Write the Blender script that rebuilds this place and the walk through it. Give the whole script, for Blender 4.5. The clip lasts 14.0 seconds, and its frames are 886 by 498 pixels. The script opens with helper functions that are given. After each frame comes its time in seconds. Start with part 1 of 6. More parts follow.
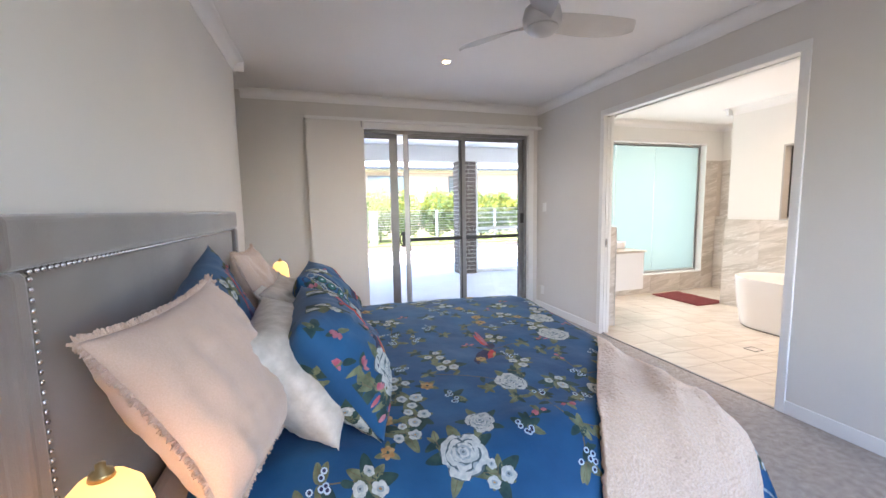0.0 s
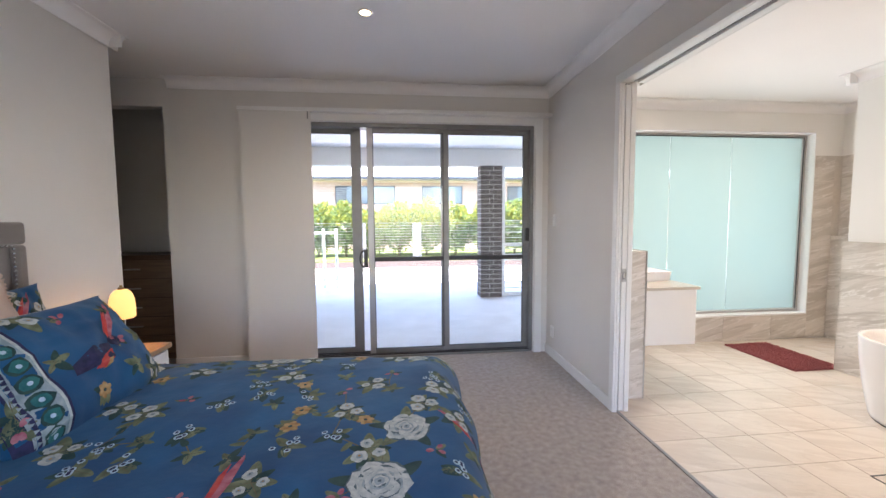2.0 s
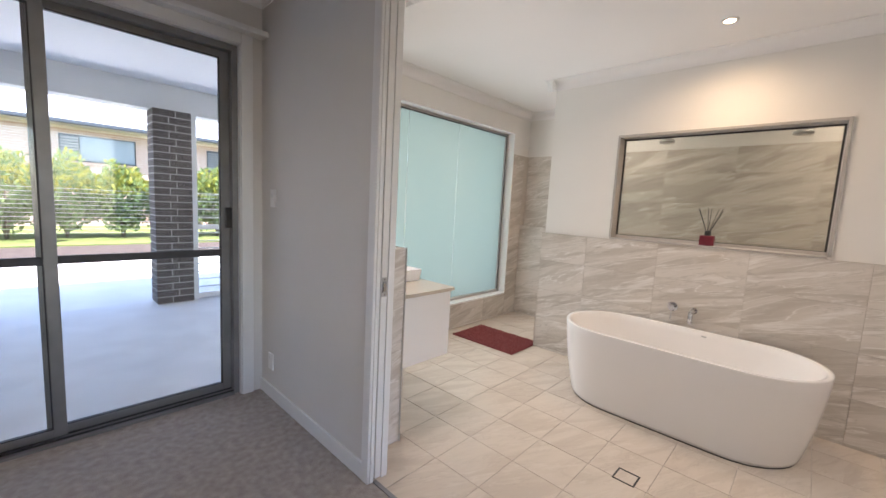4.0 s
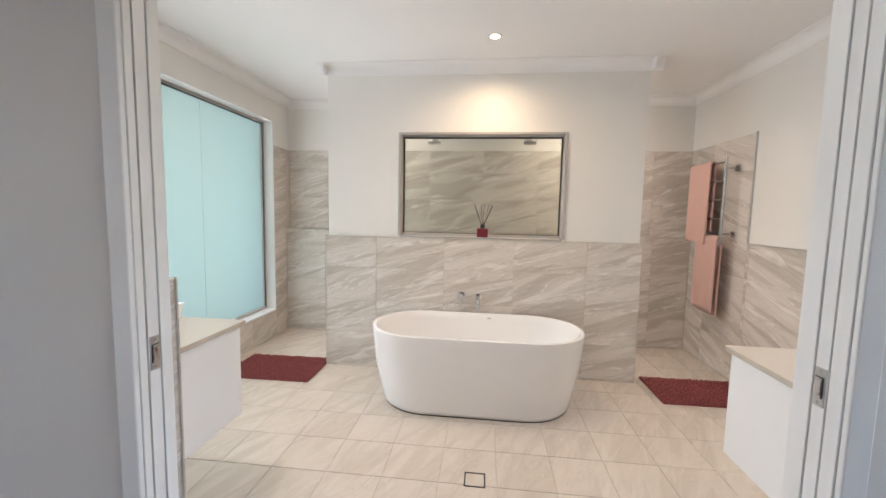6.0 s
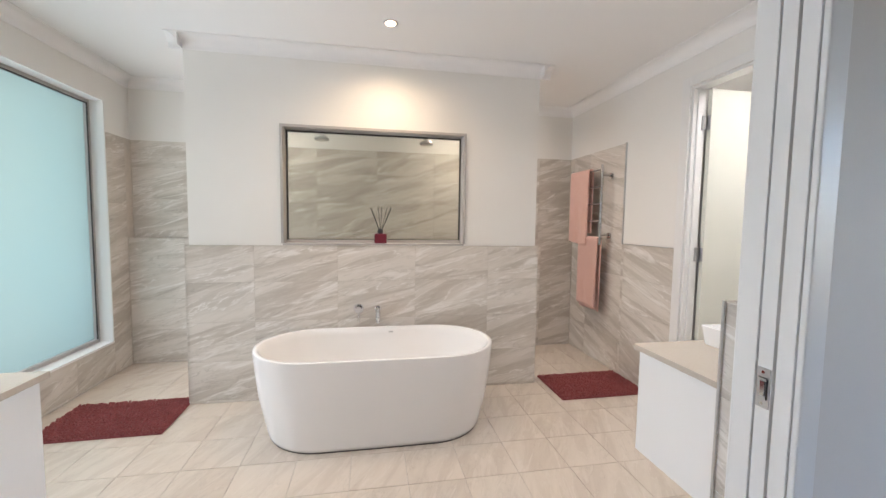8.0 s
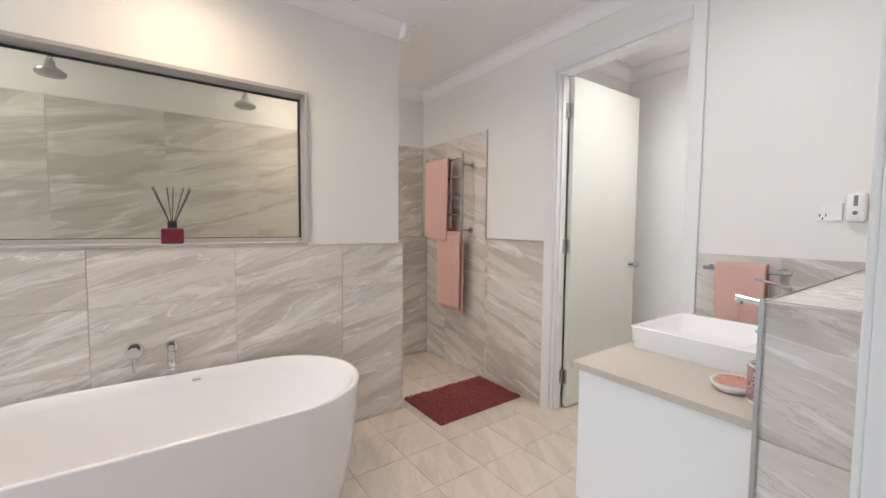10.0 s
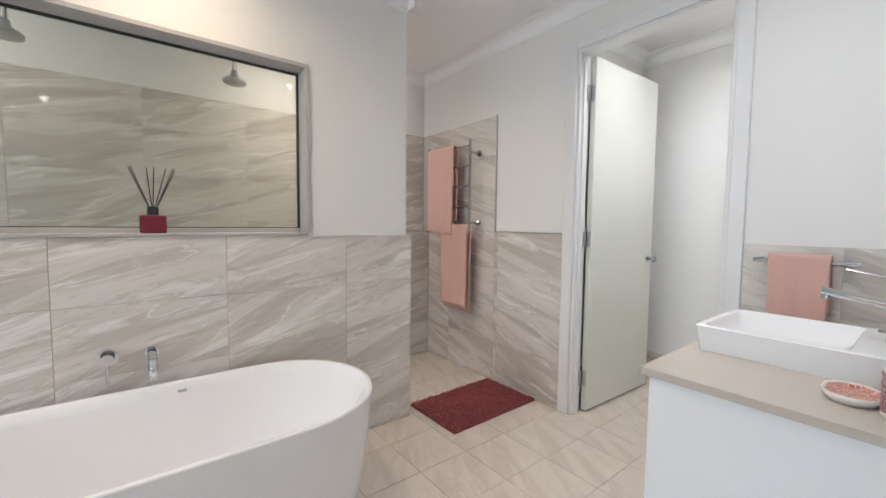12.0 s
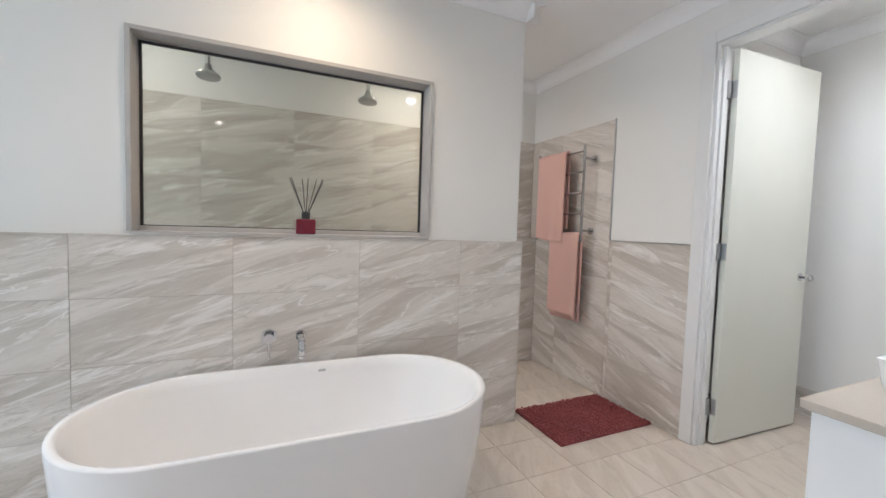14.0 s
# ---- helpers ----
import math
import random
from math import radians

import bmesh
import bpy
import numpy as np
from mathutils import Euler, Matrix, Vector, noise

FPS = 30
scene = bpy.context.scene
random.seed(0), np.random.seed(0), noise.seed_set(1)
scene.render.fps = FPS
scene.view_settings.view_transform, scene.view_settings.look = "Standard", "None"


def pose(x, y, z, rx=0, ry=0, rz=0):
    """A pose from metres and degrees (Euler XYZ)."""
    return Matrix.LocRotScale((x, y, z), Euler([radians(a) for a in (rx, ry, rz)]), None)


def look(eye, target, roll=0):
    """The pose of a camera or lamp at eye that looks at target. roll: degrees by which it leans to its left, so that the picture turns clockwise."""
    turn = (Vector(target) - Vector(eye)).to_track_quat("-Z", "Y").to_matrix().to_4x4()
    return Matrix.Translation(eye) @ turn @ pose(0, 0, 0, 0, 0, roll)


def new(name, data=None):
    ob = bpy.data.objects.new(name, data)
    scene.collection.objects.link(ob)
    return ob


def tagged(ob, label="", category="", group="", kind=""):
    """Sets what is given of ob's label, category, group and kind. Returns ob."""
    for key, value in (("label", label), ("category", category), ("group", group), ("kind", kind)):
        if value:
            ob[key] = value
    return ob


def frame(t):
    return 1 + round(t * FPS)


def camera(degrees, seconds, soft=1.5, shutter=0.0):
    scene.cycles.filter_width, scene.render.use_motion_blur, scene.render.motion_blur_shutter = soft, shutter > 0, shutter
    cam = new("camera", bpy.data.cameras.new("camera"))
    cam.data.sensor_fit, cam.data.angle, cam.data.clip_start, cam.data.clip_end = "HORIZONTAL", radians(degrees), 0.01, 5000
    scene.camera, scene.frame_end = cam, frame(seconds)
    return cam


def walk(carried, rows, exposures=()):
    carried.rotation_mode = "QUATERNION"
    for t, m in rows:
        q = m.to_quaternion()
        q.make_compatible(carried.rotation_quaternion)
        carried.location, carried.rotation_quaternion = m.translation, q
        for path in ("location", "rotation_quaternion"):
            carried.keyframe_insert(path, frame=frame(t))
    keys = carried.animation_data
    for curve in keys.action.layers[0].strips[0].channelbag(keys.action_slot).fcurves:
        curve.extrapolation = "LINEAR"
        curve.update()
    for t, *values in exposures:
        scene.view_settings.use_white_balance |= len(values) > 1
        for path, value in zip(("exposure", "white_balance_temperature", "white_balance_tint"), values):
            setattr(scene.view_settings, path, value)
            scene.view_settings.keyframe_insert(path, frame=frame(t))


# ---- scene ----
cam = camera(97.5, 14.0)
PATH = [
    (0, (-2.888, -3.485, 1.413), (-2.301, -1.585, 1.206), -1.0),
    (0.5, (-2.497, -3.277, 1.416), (-2.066, -1.331, 1.247), -1.1),
    (1, (-2.153, -3.079, 1.394), (-1.843, -1.108, 1.248), -0.9),
    (1.5, (-1.825, -2.794, 1.419), (-1.599, -0.812, 1.276), -0.6),
    (2, (-1.526, -2.6, 1.406), (-1.317, -0.616, 1.263), -0.4),
    (2.5, (-1.336, -2.339, 1.389), (-0.966, -0.382, 1.209), 0.0),
    (3, (-1.241, -2.016, 1.407), (-0.557, -0.147, 1.203), 1.1),
    (3.5, (-1.152, -1.728, 1.409), (-0.055, -0.071, 1.188), 2.4),
    (4, (-1.107, -1.47, 1.42), (0.334, -0.102, 1.197), 3.0),
    (6.5, (-0.883, -0.845, 1.409), (1.109, -0.796, 1.238), 0.8),
    (7, (-0.868, -0.813, 1.403), (1.124, -0.87, 1.242), 0.8),
    (7.5, (-0.808, -0.804, 1.394), (1.178, -0.988, 1.242), 0.8),
    (8, (-0.647, -0.807, 1.393), (1.316, -1.166, 1.254), 0.8),
    (8.5, (-0.47, -0.844, 1.381), (1.435, -1.44, 1.259), 0.8),
    (9, (-0.279, -0.833, 1.364), (1.531, -1.676, 1.249), 0.7),
    (11.5, (0.357, -0.862, 1.265), (1.873, -2.161, 1.142), 0.4),
    (12, (0.362, -0.829, 1.265), (1.938, -2.055, 1.141), 0.6),
    (12.5, (0.366, -0.802, 1.262), (2.007, -1.94, 1.146), 0.8),
    (13, (0.363, -0.782, 1.266), (2.069, -1.82, 1.155), 1.2),
    (13.5, (0.355, -0.75, 1.265), (2.13, -1.666, 1.161), 1.5),
    (14, (0.355, -0.723, 1.267), (2.186, -1.521, 1.162), 1.8),
]
walk(cam, [(t, look(eye, target, roll)) for t, eye, target, roll in PATH],
     exposures=[(0.0, 3.58, 6350, 16), (1.0, 3.55, 6350, 16), (2.0, 3.25, 6300, 17), (3.0, 2.98, 6300, 16), (4.0, 2.68, 6300, 17), (6.5, 2.94, 5950, 13), (9.0, 2.89, 5850, 13), (11.5, 2.76, 5560, 11), (14.0, 2.76, 5420, 10)])

# ---- world, sun and lamps ----
world = bpy.data.worlds.new("sky")
scene.world = world
world.use_nodes = True
wn = world.node_tree
sky = wn.nodes.new("ShaderNodeTexSky")
sky.sky_type, sky.sun_disc = "NISHITA", False
sky.sun_elevation, sky.sun_rotation = radians(62), radians(200)
wn.links.new(sky.outputs[0], wn.nodes["Background"].inputs[0])
wn.nodes["Background"].inputs[1].default_value = 0.15


def lamp(name, kind, m, energy, colour=(1, 1, 1), **more):
    data = bpy.data.lights.new(name, kind)
    data.energy, data.color = energy, colour
    if "size" in more:
        data.shape, data.size, data.size_y = "RECTANGLE", *more["size"]
    if "cone" in more:
        data.spot_size, data.spot_blend = radians(more["cone"]), 1.0
    if "radius" in more:
        data.shadow_soft_size = more["radius"]
    if "angle" in more:
        data.angle = radians(more["angle"])
    ob = new(name, data)
    ob.matrix_world = m
    return ob


lamp("sun", "SUN", look((-3, -5, 11), (0, 0, 0)), 4.0, (1, 0.95, 0.88), angle=0.53)
lamp("bathroom_window_sky", "AREA", look((1.95, 1.9, 1.35), (1.95, 0, 1.3)), 9.0, (1.0, 0.985, 0.96), size=(2.5, 2.1))
# The rear area lamp is added fill; no window is known on that side.
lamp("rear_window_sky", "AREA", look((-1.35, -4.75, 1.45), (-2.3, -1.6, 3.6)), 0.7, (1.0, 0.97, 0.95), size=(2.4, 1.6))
WARM, SOFT = (1, 0.93, 0.85), (1, 0.8, 0.6)
# Door-side vanity beam is added fill; toilet beam stands for an unseen light.
for nm, x, y, z, watts, tone in (("bathroom_downlight_beam", 2.02, -0.925, 2.67, 7, (1, 0.72, 0.44)), ("vanity_downlight_beam", 0.7, -2.1, 2.67, 7, WARM), ("vanity_downlight_beam", 0.56, 0.64, 2.67, 9, WARM),
                                 ("shower_downlight_beam", 3.0, -1.8, 2.67, 8, SOFT), ("shower_downlight_beam", 3.0, 0.12, 2.67, 4, SOFT), ("toilet_downlight_beam", 1.15, -3.4, 2.67, 9, WARM),
                                 ("bedroom_downlight_beam", -1.74, 0.03, 2.725, 8, (1, 0.85, 0.7))):
    lamp(nm, "SPOT", look((x, y, z), (x, y + 0.001, 0)), watts, tone, cone=165, radius=0.045)
for y in (-0.06, -2.785):
    lamp("bedside_bulb", "POINT", pose(-3.235, y, 0.815), 0.8, (1, 0.6, 0.28), radius=0.03)


# ---- materials ----
def mat(name, colour=(0.5, 0.5, 0.5), rough=0.5, metal=0.0, second=None, scale=8.0, detail=4.0, bump=0.0, bump_scale=60.0, mixing=(0.35, 0.7), stretch=None, jitter=False, turn=(0, 0, 0), sheen=0.0, rough_noise=0.0, coords="Object"):
    """A procedural material: two colours mixed by noise at one scale, relief at another."""
    m = bpy.data.materials.new(name)
    m.use_nodes = True
    n, l = m.node_tree.nodes, m.node_tree.links
    b = n["Principled BSDF"]
    b.inputs["Base Color"].default_value = (*colour, 1)
    b.inputs["Roughness"].default_value = rough
    b.inputs["Metallic"].default_value = metal
    if rough > 0.59:
        b.inputs["Specular IOR Level"].default_value = 0.25
    if sheen:
        b.inputs["Sheen Weight"].default_value = sheen
    tc = n.new("ShaderNodeTexCoord")
    vec = tc.outputs[coords]
    if jitter:
        info = n.new("ShaderNodeObjectInfo")
        mul = n.new("ShaderNodeVectorMath")
        mul.operation = "MULTIPLY_ADD"
        comb = n.new("ShaderNodeCombineXYZ")
        for k, f in enumerate((37.0, 53.0, 71.0)):
            mm = n.new("ShaderNodeMath")
            mm.operation = "MULTIPLY"
            mm.inputs[1].default_value = f
            l.new(info.outputs["Random"], mm.inputs[0])
            l.new(mm.outputs[0], comb.inputs[k])
        mul.inputs[1].default_value = (1, 1, 1)
        l.new(vec, mul.inputs[0])
        l.new(comb.outputs[0], mul.inputs[2])
        vec = mul.outputs[0]
    if stretch:
        mp = n.new("ShaderNodeMapping")
        mp.inputs["Rotation"].default_value = [radians(a) for a in turn]
        mp2 = n.new("ShaderNodeMapping")
        mp2.inputs["Scale"].default_value = stretch
        l.new(vec, mp.inputs[0])
        l.new(mp.outputs[0], mp2.inputs[0])
        vec = mp2.outputs[0]
    if second:
        nz = n.new("ShaderNodeTexNoise")
        nz.inputs["Scale"].default_value, nz.inputs["Detail"].default_value = scale, detail
        l.new(vec, nz.inputs["Vector"])
        r = n.new("ShaderNodeMapRange")
        r.inputs["From Min"].default_value, r.inputs["From Max"].default_value = mixing
        l.new(nz.outputs["Fac"], r.inputs["Value"])
        mx = n.new("ShaderNodeMix")
        mx.data_type = "RGBA"
        mx.inputs[6].default_value, mx.inputs[7].default_value = (*colour, 1), (*second, 1)
        l.new(r.outputs[0], mx.inputs[0])
        l.new(mx.outputs[2], b.inputs["Base Color"])
        if rough_noise:
            rr = n.new("ShaderNodeMapRange")
            rr.inputs["To Min"].default_value, rr.inputs["To Max"].default_value = rough, rough + rough_noise
            l.new(nz.outputs["Fac"], rr.inputs["Value"])
            l.new(rr.outputs[0], b.inputs["Roughness"])
    if bump:
        bz = n.new("ShaderNodeTexNoise")
        bz.inputs["Scale"].default_value, bz.inputs["Detail"].default_value = bump_scale, 5
        l.new(vec, bz.inputs["Vector"])
        bp = n.new("ShaderNodeBump")
        bp.inputs["Strength"].default_value, bp.inputs["Distance"].default_value = bump, 0.01
        l.new(bz.outputs["Fac"], bp.inputs["Height"])
        l.new(bp.outputs[0], b.inputs["Normal"])
    return m


def pane_mat(name, tint=(0.97, 0.99, 0.99), gloss=0.03):
    """A thin window pane: clear, with a little mirror."""
    m = bpy.data.materials.new(name)
    m.use_nodes = True
    n, l = m.node_tree.nodes, m.node_tree.links
    n.remove(n["Principled BSDF"])
    a, g, mx, fr = n.new("ShaderNodeBsdfTransparent"), n.new("ShaderNodeBsdfGlossy"), n.new("ShaderNodeMixShader"), n.new("ShaderNodeLayerWeight")
    a.inputs[0].default_value = (*tint, 1)
    g.inputs["Roughness"].default_value = 0.0
    fr.inputs["Blend"].default_value = 0.5
    pw, ma = n.new("ShaderNodeMath"), n.new("ShaderNodeMath")
    pw.operation, ma.operation = "POWER", "MULTIPLY_ADD"
    pw.inputs[1].default_value, ma.inputs[1].default_value, ma.inputs[2].default_value = 5.0, 0.9, gloss
    l.new(fr.outputs["Facing"], pw.inputs[0])
    l.new(pw.outputs[0], ma.inputs[0])
    l.new(ma.outputs[0], mx.inputs[0])
    l.new(a.outputs[0], mx.inputs[1])
    l.new(g.outputs[0], mx.inputs[2])
    l.new(mx.outputs[0], n["Material Output"].inputs[0])
    return m


def frosted_mat(name, colour):
    m = bpy.data.materials.new(name)
    m.use_nodes = True
    n, l = m.node_tree.nodes, m.node_tree.links
    n.remove(n["Principled BSDF"])
    a, g, mx = n.new("ShaderNodeBsdfTranslucent"), n.new("ShaderNodeBsdfGlossy"), n.new("ShaderNodeMixShader")
    nz, ramp = n.new("ShaderNodeTexNoise"), n.new("ShaderNodeMix")
    tc = n.new("ShaderNodeTexCoord")
    nz.inputs["Scale"].default_value = 1.2
    l.new(tc.outputs["Object"], nz.inputs["Vector"])
    ramp.data_type = "RGBA"
    ramp.inputs[6].default_value, ramp.inputs[7].default_value = (*colour, 1), (colour[0] * 0.9, colour[1] * 0.97, colour[2], 1)
    l.new(nz.outputs["Fac"], ramp.inputs[0])
    l.new(ramp.outputs[2], a.inputs[0])
    g.inputs["Roughness"].default_value = 0.25
    mx.inputs[0].default_value = 0.06
    l.new(a.outputs[0], mx.inputs[1])
    l.new(g.outputs[0], mx.inputs[2])
    l.new(mx.outputs[0], n["Material Output"].inputs[0])
    return m


def emit_mat(name, colour, strength):
    m = bpy.data.materials.new(name)
    m.use_nodes = True
    b = m.node_tree.nodes["Principled BSDF"]
    b.inputs["Base Color"].default_value = (*colour, 1)
    b.inputs["Emission Color"].default_value = (*colour, 1)
    b.inputs["Emission Strength"].default_value = strength
    return m


M = {
    "wall": mat("painted_wall", (0.66, 0.635, 0.6), 0.6, second=(0.69, 0.665, 0.63), scale=1.3, bump=0.06, bump_scale=260),
    "bath_wall": mat("bathroom_paint", (0.77, 0.755, 0.72), 0.5, second=(0.79, 0.775, 0.745), scale=1.1, bump=0.05, bump_scale=260),
    "ceiling": mat("ceiling_paint", (0.83, 0.82, 0.81), 0.7, second=(0.85, 0.84, 0.83), scale=0.9, bump=0.05, bump_scale=200),
    "trim": mat("gloss_white_trim", (0.76, 0.755, 0.74), 0.32, second=(0.79, 0.785, 0.77), scale=3, bump=0.03, bump_scale=90),
    "carpet": mat("cut_pile_carpet", (0.28, 0.238, 0.207), 0.95, second=(0.44, 0.385, 0.337), scale=26, detail=14, bump=0.9, bump_scale=200, mixing=(0.28, 0.72), sheen=0.2),
    "wall_tile": None, "floor_tile": None,
    "grout": mat("grout", (0.56, 0.51, 0.45), 0.85, second=(0.5, 0.455, 0.4), scale=20, bump=0.2, bump_scale=200),
    "white_gloss": mat("white_gloss", (0.84, 0.835, 0.825), 0.12, second=(0.86, 0.855, 0.845), scale=2),
    "bath_white": mat("bath_acrylic", (0.84, 0.825, 0.81), 0.14, second=(0.86, 0.845, 0.83), scale=1.5, rough_noise=0.05),
    "stone_top": mat("beige_stone_top", (0.53, 0.47, 0.395), 0.2, second=(0.55, 0.49, 0.415), scale=140, detail=6),
    "chrome": mat("chrome", (0.62, 0.62, 0.63), 0.08, 1.0, second=(0.66, 0.66, 0.67), scale=8),
    "bar_chrome": mat("round_bar_chrome", (0.47, 0.47, 0.48), 0.12, 1.0, second=(0.6, 0.6, 0.6), scale=8),
    "steel": mat("brushed_steel", (0.5, 0.5, 0.5), 0.28, 1.0, second=(0.58, 0.58, 0.58), scale=40, stretch=(1, 1, 30)),
    "alu": mat("grey_aluminium", (0.2, 0.2, 0.2), 0.4, 0.3, second=(0.24, 0.24, 0.24), scale=6, bump=0.02),
    # Paler copy of the door aluminium, for the stile that catches daylight.
    "alu_lit": mat("lit_grey_aluminium", (0.42, 0.42, 0.42), 0.35, 0.3, second=(0.47, 0.47, 0.47), scale=6, bump=0.02),
    "alu_dark": mat("dark_seal", (0.03, 0.032, 0.035), 0.55, second=(0.045, 0.045, 0.05), scale=20),
    "black": mat("black_plastic", (0.018, 0.018, 0.02), 0.4, second=(0.03, 0.03, 0.03), scale=30),
    "white_plastic": mat("white_plastic", (0.8, 0.79, 0.77), 0.35, second=(0.82, 0.81, 0.79), scale=10),
    "blind": mat("blind_fabric", (0.66, 0.64, 0.61), 0.8, second=(0.7, 0.68, 0.65), scale=300, bump=0.1, bump_scale=500),
    "mat_red": mat("red_chenille", (0.225, 0.055, 0.055), 0.95, second=(0.29, 0.078, 0.076), scale=30, detail=3, bump=0.5, bump_scale=120, sheen=0.08),
    "towel": mat("pink_terry", (0.78, 0.475, 0.395), 0.95, second=(0.83, 0.53, 0.45), scale=220, bump=0.8, bump_scale=420, sheen=0.4),
    "hb_velvet": mat("grey_velvet", (0.15, 0.13, 0.117), 0.75, second=(0.2, 0.178, 0.162), scale=4, detail=7, bump=0.15, bump_scale=350, sheen=0.6),
    "duvet": mat("blue_cotton", (0.006, 0.054, 0.145), 0.7, second=(0.012, 0.092, 0.21), scale=4, detail=8, bump=0.3, bump_scale=18, sheen=0.09),
    "throw": mat("cream_fleece", (0.56, 0.42, 0.315), 0.95, second=(0.67, 0.52, 0.4), scale=120, detail=4, bump=1.0, bump_scale=85, sheen=0.4),
    "linen": mat("blush_linen", (0.52, 0.385, 0.30), 0.9, second=(0.57, 0.43, 0.345), scale=260, bump=0.35, bump_scale=420, sheen=0.3),
    "satin": mat("cream_satin", (0.40, 0.36, 0.31), 0.42, second=(0.54, 0.495, 0.435), scale=22, detail=3, bump=0.4, bump_scale=30, sheen=0.2),
    "wood_dark": mat("dark_wood", (0.07, 0.042, 0.028), 0.45, second=(0.13, 0.08, 0.05), scale=3, stretch=(1, 14, 14), bump=0.1, bump_scale=20),
    "wood_mid": mat("mid_wood", (0.28, 0.17, 0.1), 0.4, second=(0.4, 0.26, 0.16), scale=3, stretch=(14, 1, 14), bump=0.08, bump_scale=20),
    "brick": mat("brown_brick", (0.10, 0.085, 0.078), 0.9, second=(0.155, 0.13, 0.118), scale=12, detail=6, bump=0.5, bump_scale=90, jitter=True),
    "brick_light": mat("tan_brick", (0.42, 0.29, 0.235), 0.9, second=(0.5, 0.37, 0.31), scale=9, detail=6, bump=0.4, bump_scale=80),
    "brick_cream": mat("cream_brick", (0.6, 0.54, 0.48), 0.9, second=(0.68, 0.62, 0.56), scale=9, detail=6, bump=0.4, bump_scale=80),
    "mortar": mat("mortar", (0.52, 0.49, 0.45), 0.95, second=(0.6, 0.57, 0.53), scale=40, bump=0.4, bump_scale=150),
    "concrete": mat("patio_concrete", (0.6, 0.58, 0.58), 0.6, second=(0.68, 0.66, 0.66), scale=3, detail=8, bump=0.15, bump_scale=80),
    "paving": mat("pale_paving", (0.66, 0.64, 0.61), 0.85, second=(0.74, 0.72, 0.69), scale=2, detail=8, bump=0.2, bump_scale=60),
    "soil": mat("bark_mulch", (0.05, 0.036, 0.032), 0.95, second=(0.1, 0.075, 0.066), scale=9, detail=8, bump=0.8, bump_scale=30),
    "grass": mat("lawn", (0.10, 0.13, 0.035), 0.95, second=(0.16, 0.18, 0.06), scale=4, detail=9, bump=0.8, bump_scale=60),
    "leaf": mat("leaf", (0.07, 0.12, 0.045), 0.6, second=(0.17, 0.22, 0.08), scale=1.6, detail=6),
    "leaf_new": mat("young_leaf", (0.22, 0.24, 0.03), 0.6, second=(0.3, 0.27, 0.04), scale=3),
    "bark": mat("bark", (0.1, 0.07, 0.05), 0.9, second=(0.16, 0.12, 0.09), scale=12, bump=0.6, bump_scale=40),
    "roof": mat("grey_roof", (0.2, 0.21, 0.23), 0.6, second=(0.25, 0.26, 0.28), scale=4),
    "gutter": mat("slate_gutter", (0.035, 0.042, 0.055), 0.45, second=(0.05, 0.058, 0.072), scale=6),
    "far_glass": mat("window_glass", (0.1, 0.13, 0.16), 0.08, second=(0.16, 0.2, 0.24), scale=0.7),
    "pane": pane_mat("clear_pane"),
    "pane_grey": pane_mat("grey_green_pane", (0.87, 0.89, 0.865)),
    "frost": frosted_mat("frosted_glass", (0.325, 0.366, 0.337)),
    "lamp_glow": emit_mat("amber_glass", (1.0, 0.52, 0.16), 0.15),
    "led": emit_mat("led_disc", (1.0, 0.66, 0.34), 6.0),
    "brass": mat("aged_brass", (0.3, 0.2, 0.09), 0.35, 1.0, second=(0.36, 0.25, 0.12), scale=20),
    "diff_red": mat("raspberry_ceramic", (0.14, 0.015, 0.028), 0.35, second=(0.18, 0.024, 0.038), scale=20),
    # Grey of metal frames; on the reveal lining and eave it stands for shade.
    "reveal": mat("grey_frame_and_shade", (0.40, 0.385, 0.37), 0.4, second=(0.45, 0.43, 0.41), scale=5),
    "leaf_pane": mat("door_paint", (0.7, 0.7, 0.62), 0.4, second=(0.73, 0.73, 0.655), scale=2, bump=0.03, bump_scale=120),
}


def let_through(m, share, tint):
    """Light passes through thin leaves."""
    n, l = m.node_tree.nodes, m.node_tree.links
    tr, mx = n.new("ShaderNodeBsdfTranslucent"), n.new("ShaderNodeMixShader")
    tr.inputs[0].default_value, mx.inputs[0].default_value = (*tint, 1), share
    l.new(n["Principled BSDF"].outputs[0], mx.inputs[1])
    l.new(tr.outputs[0], mx.inputs[2])
    l.new(mx.outputs[0], n["Material Output"].inputs[0])


let_through(M["leaf"], 0.4, (0.2, 0.28, 0.1))
let_through(M["leaf_new"], 0.4, (0.36, 0.36, 0.08))


